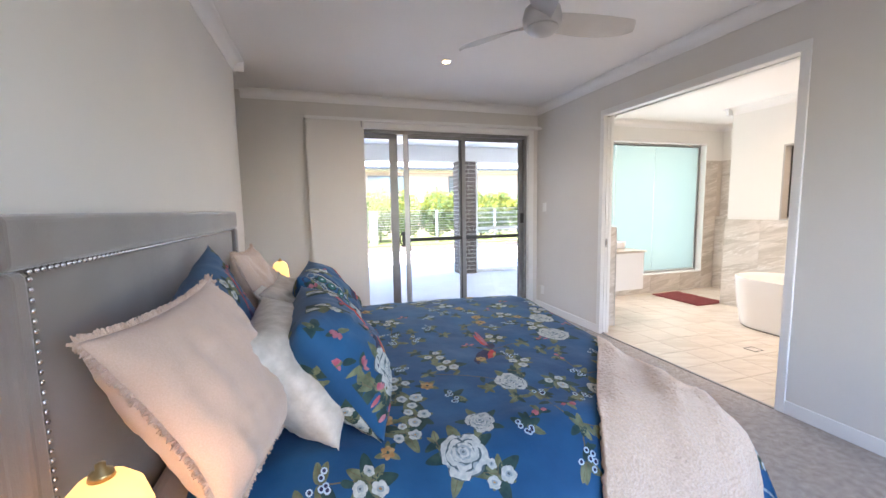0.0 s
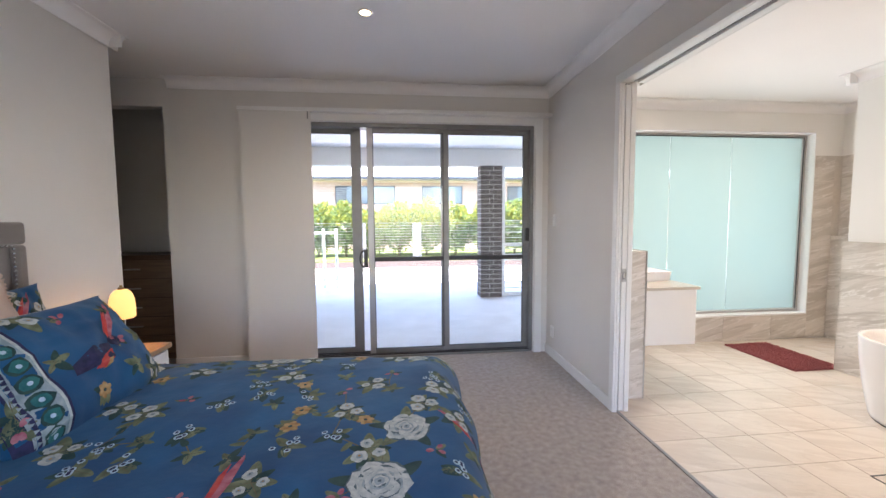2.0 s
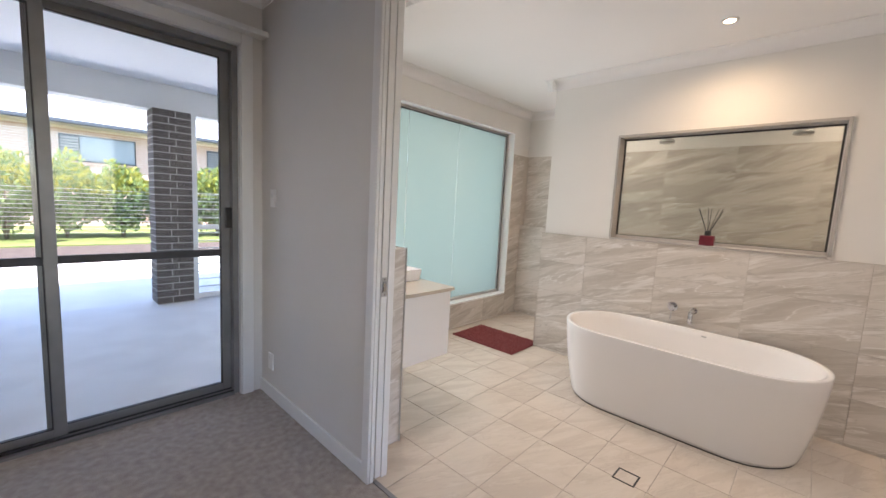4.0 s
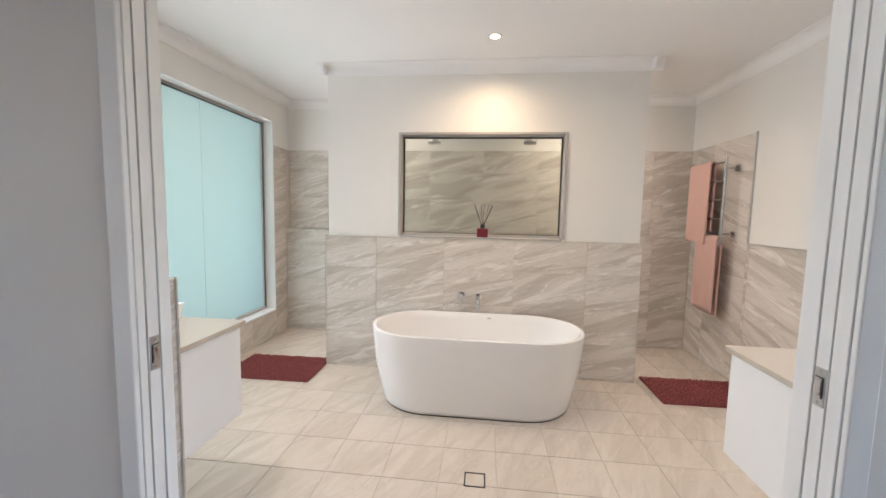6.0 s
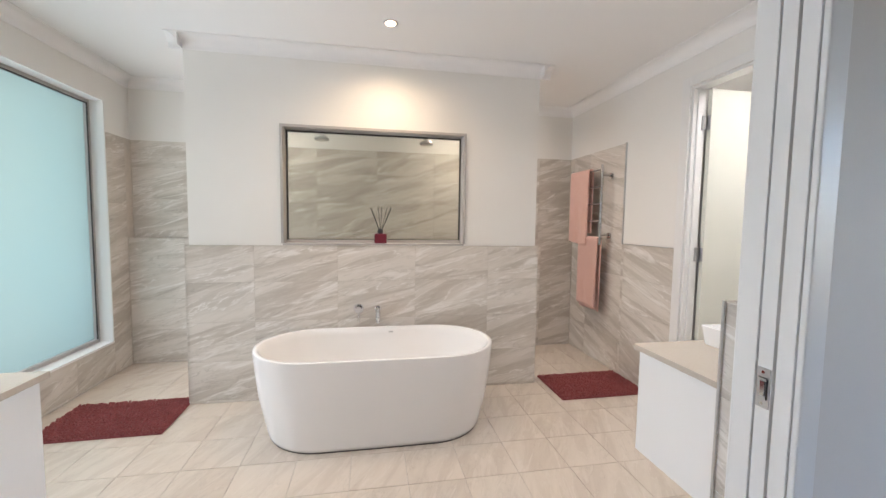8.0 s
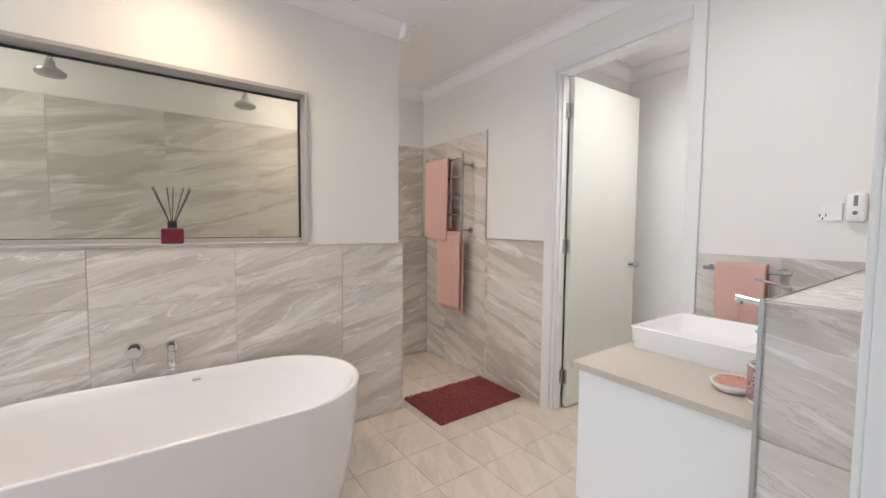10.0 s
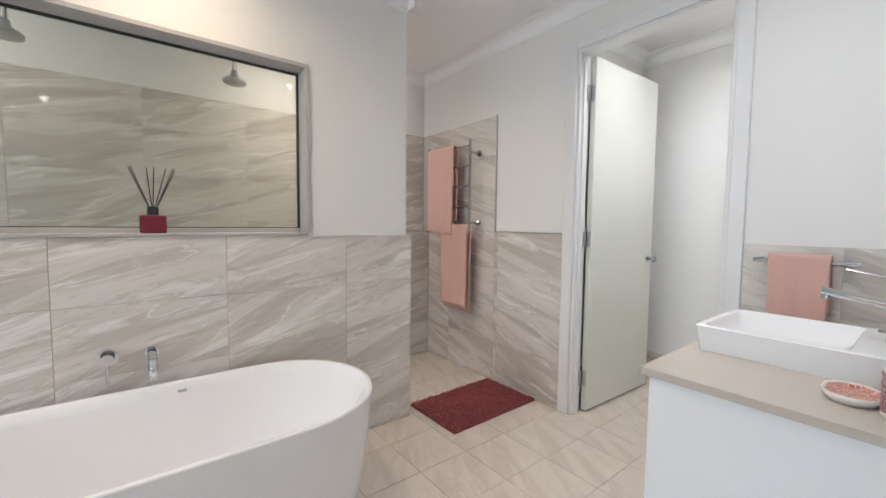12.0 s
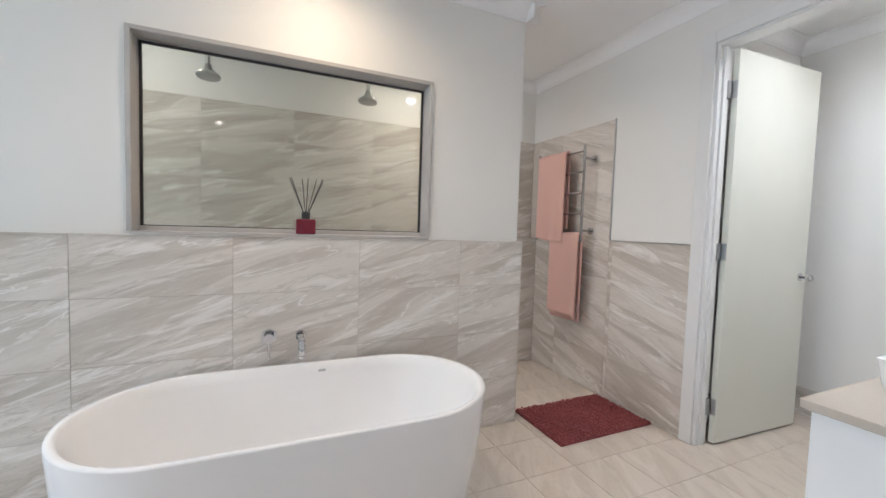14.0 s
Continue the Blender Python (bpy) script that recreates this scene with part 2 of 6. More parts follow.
def tile_mat(name, base, dark, light, turn, stretch, rough, vein=0.55):
    """Glazed stone-look tile: soft clouds, streaks along one diagonal, a few pale veins."""
    m = bpy.data.materials.new(name)
    m.use_nodes = True
    n, l = m.node_tree.nodes, m.node_tree.links
    b = n["Principled BSDF"]
    tc, info = n.new("ShaderNodeTexCoord"), n.new("ShaderNodeObjectInfo")
    comb = n.new("ShaderNodeCombineXYZ")
    for k, f in enumerate((13.0, 29.0, 17.0)):
        mm = n.new("ShaderNodeMath")
        mm.operation = "MULTIPLY"
        mm.inputs[1].default_value = f
        l.new(info.outputs["Random"], mm.inputs[0])
        l.new(mm.outputs[0], comb.inputs[k])
    add = n.new("ShaderNodeVectorMath")
    rot, sc = n.new("ShaderNodeMapping"), n.new("ShaderNodeMapping")
    rot.inputs["Rotation"].default_value = [radians(a) for a in turn]
    sc.inputs["Scale"].default_value = stretch
    l.new(tc.outputs["Object"], rot.inputs[0])
    l.new(rot.outputs[0], sc.inputs[0])
    l.new(sc.outputs[0], add.inputs[0])
    l.new(comb.outputs[0], add.inputs[1])
    def cloud(scale, detail, rough_, warp, shift=0.0):
        t = n.new("ShaderNodeTexNoise")
        t.inputs["Scale"].default_value, t.inputs["Detail"].default_value = scale, detail
        t.inputs["Roughness"].default_value, t.inputs["Distortion"].default_value = rough_, warp
        mv = n.new("ShaderNodeVectorMath")
        mv.inputs[1].default_value = (shift, shift * 0.7, shift * 1.3)
        l.new(add.outputs[0], mv.inputs[0])
        l.new(mv.outputs[0], t.inputs["Vector"])
        return t.outputs["Fac"]

    def ramp(value, lo, hi, top=1.0, low=0.0):
        r = n.new("ShaderNodeMapRange")
        r.interpolation_type = "SMOOTHSTEP"
        r.inputs["From Min"].default_value, r.inputs["From Max"].default_value = lo, hi
        r.inputs["To Min"].default_value, r.inputs["To Max"].default_value = low, top
        l.new(value, r.inputs["Value"])
        return r.outputs[0]

    def maths(op, x, y):
        q = n.new("ShaderNodeMath")
        q.operation = op
        for k, v in enumerate((x, y)):
            if isinstance(v, float):
                q.inputs[k].default_value = v
            else:
                l.new(v, q.inputs[k])
        return q.outputs[0]

    def blend(fac, x, y):
        q = n.new("ShaderNodeMix")
        q.data_type = "RGBA"
        l.new(fac, q.inputs[0])
        for k, v in ((6, x), (7, y)):
            if isinstance(v, tuple):
                q.inputs[k].default_value = (*v, 1)
            else:
                l.new(v, q.inputs[k])
        return q.outputs[2]

    soft = cloud(0.85, 6, 0.55, 1.1)
    flow = cloud(1.7, 9, 0.62, 1.5, 3.1)
    where = cloud(0.9, 3, 0.5, 0.4, 7.7)
    grain = cloud(5.5, 12, 0.72, 1.3, 11.9)
    col = blend(ramp(soft, 0.36, 0.66), base, dark)
    col = blend(ramp(grain, 0.5, 0.72, 0.5 * vein), col, light)
    col = blend(ramp(grain, 0.45, 0.28, 0.45 * vein), col, tuple(c * 0.8 for c in dark))
    col = blend(ramp(flow, 0.53, 0.68, vein), col, light)
    edge = maths("ABSOLUTE", maths("SUBTRACT", flow, 0.535), 0.0)
    col = blend(maths("MULTIPLY", ramp(edge, 0.0, 0.02, 0.0, 0.6 * vein), ramp(where, 0.42, 0.58)), col, tuple(c * 0.68 for c in dark))
    edge = maths("ABSOLUTE", maths("SUBTRACT", soft, 0.5), 0.0)
    col = blend(maths("MULTIPLY", ramp(edge, 0.0, 0.014, 0.0, vein), ramp(where, 0.6, 0.45)), col, light)
    l.new(col, b.inputs["Base Color"])
    b.inputs["Roughness"].default_value = rough
    return m


WALL_TILE = ((0.68, 0.635, 0.58), (0.49, 0.445, 0.39), (0.82, 0.795, 0.76))
M["wall_tile"] = tile_mat("stone_wall_tile", *WALL_TILE, (17, 0, 0), (1.0, 0.9, 7.0), 0.13, 0.7)
M["wall_tile_x"] = tile_mat("stone_wall_tile_side", *WALL_TILE, (0, 17, 0), (0.9, 1.0, 7.0), 0.13, 0.7)
M["floor_tile"] = tile_mat("stone_floor_tile", (0.64, 0.565, 0.48), (0.56, 0.485, 0.405), (0.7, 0.635, 0.56), (0, 0, 25), (1.6, 7.0, 1.0), 0.26, 0.4)



# ---- builders ----
def mesh(name, bm, material, smooth=False):
    me = bpy.data.meshes.new(name)
    bm.to_mesh(me)
    bm.free()
    if material is not None:
        me.materials.append(material)
    if smooth:
        for p in me.polygons:
            p.use_smooth = True
    return me


def part(name, bm, material, parent, label="", smooth=False):
    ob = new(name, mesh(name, bm, material, smooth))
    ob.parent = parent
    if label:
        ob["label"] = label
    return ob


def thing(name, at=(0, 0, 0), label="", category="", group="", kind="", rz=0):
    ob = new(name)
    ob.empty_display_size = 0.1
    ob.matrix_world = pose(*at, 0, 0, rz)
    return tagged(ob, label, category, group, kind)


def structure(name, bm, material, label="", category="", smooth=False):
    return tagged(new(name, mesh(name, bm, material, smooth)), label, category, kind="structure")


def add_box(bm, lo, hi, bevel=0.0, seg=2):
    r = bmesh.ops.create_cube(bm, size=1)
    vs = r["verts"]
    s = [b - a for a, b in zip(lo, hi)]
    c = [(a + b) / 2 for a, b in zip(lo, hi)]
    for v in vs:
        v.co = Vector((v.co.x * s[0] + c[0], v.co.y * s[1] + c[1], v.co.z * s[2] + c[2]))
    if bevel:
        es = list({e for v in vs for e in v.link_edges})
        bmesh.ops.bevel(bm, geom=es, offset=bevel, segments=seg, affect="EDGES", profile=0.5)
    return bm


def box(lo, hi, bevel=0.0, seg=2):
    return add_box(bmesh.new(), lo, hi, bevel, seg)


def boxes(items, bevel=0.0):
    bm = bmesh.new()
    for lo, hi in items:
        add_box(bm, lo, hi, bevel)
    return bm


def add_tube(bm, a, b, r, seg=16, r2=None, caps=True):
    a, b = Vector(a), Vector(b)
    q = (b - a).to_track_quat("Z", "Y").to_matrix().to_4x4()
    m = Matrix.Translation((a + b) / 2) @ q
    bmesh.ops.create_cone(bm, cap_ends=caps, segments=seg, radius1=r, radius2=r if r2 is None else r2, depth=(b - a).length, matrix=m)
    return bm


def tube(a, b, r, seg=16, r2=None):
    return add_tube(bmesh.new(), a, b, r, seg, r2)


def lathe(profile, seg=32, centre=(0, 0, 0)):
    """A solid of revolution round z from (radius, height) pairs."""
    bm = bmesh.new()
    rings = []
    for r, z in profile:
        rings.append([bm.verts.new((centre[0] + r * math.cos(2 * math.pi * k / seg), centre[1] + r * math.sin(2 * math.pi * k / seg), centre[2] + z)) for k in range(seg)])
    for a, b in zip(rings, rings[1:]):
        for k in range(seg):
            bm.faces.new((a[k], a[(k + 1) % seg], b[(k + 1) % seg], b[k]))
    bm.faces.new(rings[0][::-1])
    bm.faces.new(rings[-1])
    return bm


def grid_mesh(fn, nu, nv):
    """A sheet of nu x nv cells from fn(u, v), u and v from 0 to 1."""
    bm = bmesh.new()
    vs = [[bm.verts.new(fn(i / nu, j / nv)) for j in range(nv + 1)] for i in range(nu + 1)]
    for i in range(nu):
        for j in range(nv):
            bm.faces.new((vs[i][j], vs[i + 1][j], vs[i + 1][j + 1], vs[i][j + 1]))
    return bm


def ring_path(bm, pts, r, seg=10):
    """A round bar along a list of points."""
    for a, b in zip(pts, pts[1:]):
        add_tube(bm, a, b, r, seg)
        bmesh.ops.create_uvsphere(bm, u_segments=seg, v_segments=6, radius=r, matrix=Matrix.Translation(b))
    return bm


def tiles(parent, origin, udir, vdir, us, vs, material, name="tile", thick=0.003, gap=0.0022, skip=None):
    """A field of single tiles on a wall or floor, between the joints us and vs; alike tiles share a mesh."""
    udir, vdir = Vector(udir), Vector(vdir)
    w = udir.cross(vdir)
    cache = {}
    for u0, u1 in zip(us, us[1:]):
        for v0, v1 in zip(vs, vs[1:]):
            if skip and skip((u0 + u1) / 2, (v0 + v1) / 2):
                continue
            key = (round(u1 - u0, 3), round(v1 - v0, 3))
            if key not in cache:
                bm = bmesh.new()
                hu, hv, e = (key[0] - gap) / 2, (key[1] - gap) / 2, 0.0008
                lo = [bm.verts.new(udir * a * hu + vdir * b * hv) for a, b in ((-1, -1), (1, -1), (1, 1), (-1, 1))]
                mi = [bm.verts.new(udir * a * hu + vdir * b * hv + w * (thick - e)) for a, b in ((-1, -1), (1, -1), (1, 1), (-1, 1))]
                hi = [bm.verts.new(udir * a * (hu - e) + vdir * b * (hv - e) + w * thick) for a, b in ((-1, -1), (1, -1), (1, 1), (-1, 1))]
                for k in range(4):
                    j = (k + 1) % 4
                    bm.faces.new((lo[k], lo[j], mi[j], mi[k]))
                    bm.faces.new((mi[k], mi[j], hi[j], hi[k]))
                bm.faces.new(hi)
                cache[key] = mesh(name, bm, material)
            ob = new(name, cache[key])
            ob.parent = parent
            ob.location = Vector(origin) + udir * (u0 + u1) / 2 + vdir * (v0 + v1) / 2


def wall_with_holes(axis, plane, thick, u0, u1, z0, z1, holes):
    """A wall as boxes round its openings. axis 'x': the wall lies across x and runs along y."""
    us = sorted({u0, u1, *[h[0] for h in holes], *[h[1] for h in holes]})
    bm = bmesh.new()
    for a, b in zip(us, us[1:]):
        zs = [(z0, z1)]
        for h in holes:
            if h[0] <= a and h[1] >= b:
                zs = [(p, q) for s, e in zs for p, q in ((s, min(e, h[2])), (max(s, h[3]), e)) if q > p + 1e-4]
        for s, e in zs:
            if axis == "x":
                add_box(bm, (plane, a, s), (plane + thick, b, e))
            else:
                add_box(bm, (a, plane, s), (b, plane + thick, e))
    bmesh.ops.remove_doubles(bm, verts=bm.verts, dist=1e-5)
    return bm


def cornice(name, p, q, inward, z, size=0.09):
    """A cove cornice along p to q; inward is the unit vector into the room, z the ceiling."""
    p, q, inward = Vector((*p, 0)), Vector((*q, 0)), Vector((*inward, 0))
    prof = [(0, -size), (0.006, -size), (0.008, -size + 0.008)]
    for k in range(9):
        a = radians(90 * k / 8)
        prof.append((0.008 + (size - 0.02) * (1 - math.cos(a)), -size + 0.01 + (size - 0.018) * math.sin(a)))
    prof += [(size, -0.006), (size, 0), (0, 0)]
    bm = bmesh.new()
    ends = []
    for e in (p, q):
        ends.append([bm.verts.new((e.x + inward.x * d, e.y + inward.y * d, z + h)) for d, h in prof])
    n = len(prof)
    for k in range(n):
        bm.faces.new((ends[0][k], ends[1][k], ends[1][(k + 1) % n], ends[0][(k + 1) % n]))
    bm.faces.new(ends[0])
    bm.faces.new(ends[1][::-1])
    bmesh.ops.recalc_face_normals(bm, faces=bm.faces)
    return structure(name, bm, M["ceiling"], "white plaster cove cornice below the ceiling", "cornice")


# ---- the plan ----
BED_CEIL, BATH_CEIL = 2.745, 2.69
HB_X = -3.58          # face of the headboard wall
FAR_Y = 1.36          # inside face of the sliding-door wall
PART0, PART1 = 0.0, 0.16   # bedroom and bathroom faces of the partition
OPEN_A, OPEN_B, OPEN_TOP = -1.72, 0.005, 2.35
BATH_S, BATH_N, BATH_E = -3.068, 1.45, 3.56

# floors
structure("floor", box((-5.6, -4.7, -0.12), (0.03, 1.42, 0.0)), M["carpet"], "grey-beige cut pile bedroom carpet", "carpet")
bath_floor = structure("floor_bathroom", box((0.03, -4.35, -0.12), (BATH_E, BATH_N, -0.003)), M["grout"], "beige stone-look tiled bathroom floor", "tiled floor")
structure("trim_threshold", box((0.018, OPEN_A, -0.004), (0.04, OPEN_B, 0.006), 0.001), M["alu"], "dark metal strip between carpet and tiles", "threshold")

SKEW = 0.035   # the wall's bedroom face lies this much deeper at the toilet-side jamb


def skewed(bm):
    """Pushes the bedroom side of the partition back along the opening."""
    for v in bm.verts:
        k = max(0.0, min(1.0, (OPEN_B + 0.02 - v.co.y) / (OPEN_B - OPEN_A + 0.04)))
        v.co.x += (SKEW if v.co.x < 0.1 else 0.012) * k
    return bm


# bedroom walls
THIN = 0.108   # bathroom face of the thinner stretch beside the window
structure("wall_partition", skewed(boxes([((PART0, -4.35, 0), (PART1, OPEN_A - 0.02, BED_CEIL)), ((PART0, OPEN_A - 0.02, OPEN_TOP + 0.02), (PART1, OPEN_B + 0.02, BED_CEIL)), ((PART0, OPEN_B + 0.02, 0), (THIN, 1.42, OPEN_TOP + 0.02)), ((PART0, OPEN_B + 0.02, OPEN_TOP + 0.02), (PART1, 1.42, BED_CEIL)), ((PART0, 1.42, 0), (PART1, 1.67, BED_CEIL))])), M["wall"], "warm grey painted wall between bedroom and bathroom", "wall")
structure("wall_far", wall_with_holes("y", FAR_Y, 0.24, -3.73, 0.0, 0, BED_CEIL, [(-2.86, -0.14, 0, 2.39)]), M["wall"], "warm grey painted wall round the sliding door", "wall")
structure("wall_far_robe", box((-5.6, FAR_Y, 2.49), (-3.73, FAR_Y + 0.12, BED_CEIL)), M["wall"], "painted wall above the dressing recess", "wall")
structure("wall_headboard", box((HB_X - 0.1, -4.7, 0), (HB_X, 0.48, BED_CEIL)), M["wall"], "pale painted wall behind the bed", "wall")
# Opening in the unseen rear wall is added to hold the fill lamp.
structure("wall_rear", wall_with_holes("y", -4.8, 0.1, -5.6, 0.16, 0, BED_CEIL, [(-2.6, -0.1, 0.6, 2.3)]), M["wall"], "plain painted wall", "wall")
structure("wall_hall", boxes([((-5.7, -4.8, 0), (-5.6, 2.5, BED_CEIL)), ((-5.6, 2.4, 0), (-3.5, 2.5, BED_CEIL)), ((-3.61, FAR_Y + 0.24, 0), (-3.5, 2.4, BED_CEIL))]), M["wall"], "plain painted wall of the dressing recess", "wall")
structure("floor_robe", box((-5.6, 1.42, -0.12), (-3.61, 2.4, 0.0)), M["carpet"], "grey-beige carpet in the dressing recess", "carpet")
structure("ceiling", box((-5.7, -4.8, BED_CEIL), (0.16, 1.6, BED_CEIL + 0.1)), M["ceiling"], "white painted bedroom ceiling", "ceiling")
structure("ceiling_robe", box((-5.7, 1.6, BED_CEIL), (-3.5, 2.5, BED_CEIL + 0.1)), M["ceiling"], "white painted ceiling of the recess", "ceiling")
cornice("trim_cornice_far", (-3.68, FAR_Y), (0, FAR_Y), (0, -1), BED_CEIL)
cornice("trim_cornice_partition", (PART0, OPEN_B + 0.02), (PART0, FAR_Y), (-1, 0), BED_CEIL)
cornice("trim_cornice_partition_head", (PART0 + SKEW, OPEN_A - 0.02), (PART0, OPEN_B + 0.02), (-1, 0), BED_CEIL)
cornice("trim_cornice_partition_rear", (PART0 + SKEW, -4.7), (PART0 + SKEW, OPEN_A - 0.02), (-1, 0), BED_CEIL)
cornice("trim_cornice_bed", (HB_X, -4.7), (HB_X, 0.57), (1, 0), BED_CEIL)
cornice("trim_cornice_nib", (HB_X + 0.09, 0.48), (-5.6, 0.48), (0, 1), BED_CEIL)
for nm, lo, hi in (("baseboard_partition", (-0.014, OPEN_B + 0.06, 0), (0, FAR_Y, 0.09)), ("baseboard_partition_rear", (SKEW - 0.014, -4.7, 0), (SKEW, OPEN_A - 0.06, 0.09)),
                   ("baseboard_far", (-3.73, FAR_Y - 0.014, 0), (-2.9, FAR_Y, 0.09)), ("baseboard_bed", (HB_X, -4.7, 0), (HB_X + 0.014, 0.48, 0.09))):
    structure(nm, box(lo, hi, 0.003), M["trim"], "white painted skirting board", "skirting")

# outlines of the opening to the bathroom, with two pocket doors drawn back into the wall
for nm, y, s, o, xb, xe in (("trim_jamb_window_side", OPEN_B, 1, -0.036, 0.0, THIN), ("trim_jamb_door_side", OPEN_A, -1, 0.015, SKEW, PART1 + 0.012)):
    t = thing(nm, (0, 0, 0), "white painted split jamb of the pocket door", "door jamb", kind="structure")
    ya, yb = sorted((y, y + s * 0.02))
    part("jamb_strip", box((xb, ya, 0), (0.058 + o, yb, OPEN_TOP), 0.002), M["trim"], t)
    part("jamb_strip", box((0.106 + o, ya, 0), (xe, yb, OPEN_TOP), 0.002), M["trim"], t)
    # Black strip takes the place of the unlit hollow behind the jamb.
    part("pocket_lining", box((0.058 + o, y + s * 0.0195 if s > 0 else y - 0.024, 0), (0.106 + o, y + 0.024 if s > 0 else y - 0.0195, OPEN_TOP)), M["black"], t, "black strip standing for the shade in the door pocket")
    ya, yb = sorted((y + s * 0.004, y + s * 0.06))
    part("architrave", box((xb - 0.016, ya, 0), (xb, yb, OPEN_TOP), 0.004), M["trim"], t)
    if s < 0:
        part("architrave", box((xe, ya, 0), (xe + 0.012, yb, OPEN_TOP), 0.004), M["trim"], t)
    d = thing("door_pocket_window_side" if s > 0 else "door_pocket_door_side", (o, 0, 0), "white pocket door slid back into the wall", "sliding door", kind="structure")
    ya, yb = sorted((y + s * 0.004, y + s * 0.019))
    part("door_edge", box((0.068, ya, 0.01), (0.104, yb, OPEN_TOP - 0.01), 0.001), M["trim"], d)
    ya, yb = sorted((y + s * 0.0015, y + s * 0.0045))
    lk = part("latch", box((0.07, ya, 0.962), (0.102, yb, 1.058), 0.001), M["steel"], d, "brushed steel flush latch")
    ya, yb = sorted((y - s * 0.001, y + s * 0.002))
    part("latch_bolt", box((0.079, ya, 0.99), (0.093, yb, 1.028), 0.002), M["chrome"], lk)
    for lo, hi in (((0.0745, ya, 0.984), (0.0765, yb, 1.034)), ((0.0765, ya, 1.034), (0.096, yb, 1.036))):
        part("slot", box(lo, hi), M["black"], lk)
    for z in (0.972, 1.048):
        part("screw", tube((0.0865, y + s * 0.002, z), (0.0865, y + s * 0.0005, z), 0.004, 10), M["chrome"], lk)
t = thing("trim_opening_head", (0, 0, 0), "white painted head of the bathroom opening", "door head", kind="structure")
part("head_strip", skewed(box((0.0, OPEN_A, OPEN_TOP), (0.062, OPEN_B, OPEN_TOP + 0.02), 0.002)), M["trim"], t)
part("head_strip", box((0.112, OPEN_A, OPEN_TOP), (0.16, OPEN_B, OPEN_TOP + 0.02), 0.002), M["trim"], t)
part("track", box((0.075, OPEN_A, OPEN_TOP + 0.01), (0.104, OPEN_B, OPEN_TOP + 0.018)), M["alu"], t, "dark aluminium sliding track")
part("architrave", skewed(box((-0.016, OPEN_A - 0.06, OPEN_TOP + 0.0), (0, OPEN_B + 0.06, OPEN_TOP + 0.062), 0.004)), M["trim"], t)
part("architrave", box((0.16, OPEN_A - 0.06, OPEN_TOP + 0.0), (0.176, OPEN_B + 0.06, OPEN_TOP + 0.062), 0.004), M["trim"], t)

# bathroom walls
structure("wall_bath_north", wall_with_holes("y", BATH_N, 0.22, PART1, BATH_E, 0, BATH_CEIL, [(0.72, 3.20, 0.30, 2.38)]), M["bath_wall"], "cream painted bathroom window wall", "wall")
structure("wall_bath_south", wall_with_holes("y", BATH_S - 0.1, 0.1, PART1, BATH_E + 0.1, 0, BATH_CEIL, [(1.0, 1.85, 0, 2.385)]), M["bath_wall"], "cream painted bathroom wall with a doorway", "wall")
structure("wall_bath_east", box((BATH_E, BATH_S, 0), (BATH_E + 0.1, BATH_N + 0.22, BATH_CEIL)), M["bath_wall"], "cream painted shower wall", "wall")
structure("ceiling_bathroom", box((PART1, BATH_S - 1.4, BATH_CEIL), (BATH_E + 0.2, BATH_N + 0.22, BATH_CEIL + 0.1)), M["ceiling"], "white painted bathroom ceiling", "ceiling")
structure("wall_toilet_back", box((0.7, -4.35, 0), (2.2, -4.25, BATH_CEIL)), M["bath_wall"], "cream painted toilet room wall", "wall")
structure("wall_toilet_sides", boxes([((0.6, -4.35, 0), (0.7, BATH_S - 0.1, BATH_CEIL)), ((2.0, -4.25, 0), (2.1, BATH_S - 0.1, BATH_CEIL))]), M["bath_wall"], "cream painted toilet room side walls", "wall")
cornice("trim_cornice_bath_north", (PART1, BATH_N), (BATH_E, BATH_N), (0, -1), BATH_CEIL)
cornice("trim_cornice_bath_south", (PART1, BATH_S), (BATH_E, BATH_S), (0, 1), BATH_CEIL)
cornice("trim_cornice_bath_east", (BATH_E, BATH_S), (BATH_E, BATH_N), (-1, 0), BATH_CEIL)
cornice("trim_cornice_bath_west", (PART1, BATH_S), (PART1, BATH_N), (1, 0), BATH_CEIL)
cornice("trim_cornice_toilet", (0.7, -4.25), (2.0, -4.25), (0, 1), BATH_CEIL)
cornice("trim_cornice_toilet_side", (2.0, -4.25), (2.0, BATH_S - 0.1), (-1, 0), BATH_CEIL)

# free-standing wall between bath and shower, with an internal window
HW_X, HW_A, HW_B, HW_TOP = 2.46, -2.205, 0.54, 1.2
NI_A, NI_B, NI_0, NI_1 = -1.568, -0.12, 1.212, 2.115
structure("wall_screen", wall_with_holes("x", 2.515, 0.135, HW_A + 0.012, HW_B - 0.012, 0, BATH_CEIL, [(NI_A, NI_B, NI_0, NI_1)]), M["bath_wall"], "cream painted free-standing wall with an internal window", "wall")
screen_base = structure("wall_screen_base", box((HW_X + 0.008, HW_A + 0.008, 0), (2.515, HW_B - 0.008, HW_TOP - 0.008)), M["grout"], "tiled lower part of the free-standing wall", "tiled wall")
cornice("trim_cornice_screen", (2.515, HW_A + 0.012 - 0.09), (2.515, HW_B + 0.078), (-1, 0), BATH_CEIL)
cornice("trim_cornice_screen_south", (2.425, HW_A + 0.012), (2.66, HW_A + 0.012), (0, -1), BATH_CEIL)
cornice("trim_cornice_screen_north", (2.425, HW_B - 0.012), (2.66, HW_B - 0.012), (0, 1), BATH_CEIL)
w = thing("window_internal", (0, 0, 0), "fixed internal window with a thin grey frame above the bath", "window", kind="structure")
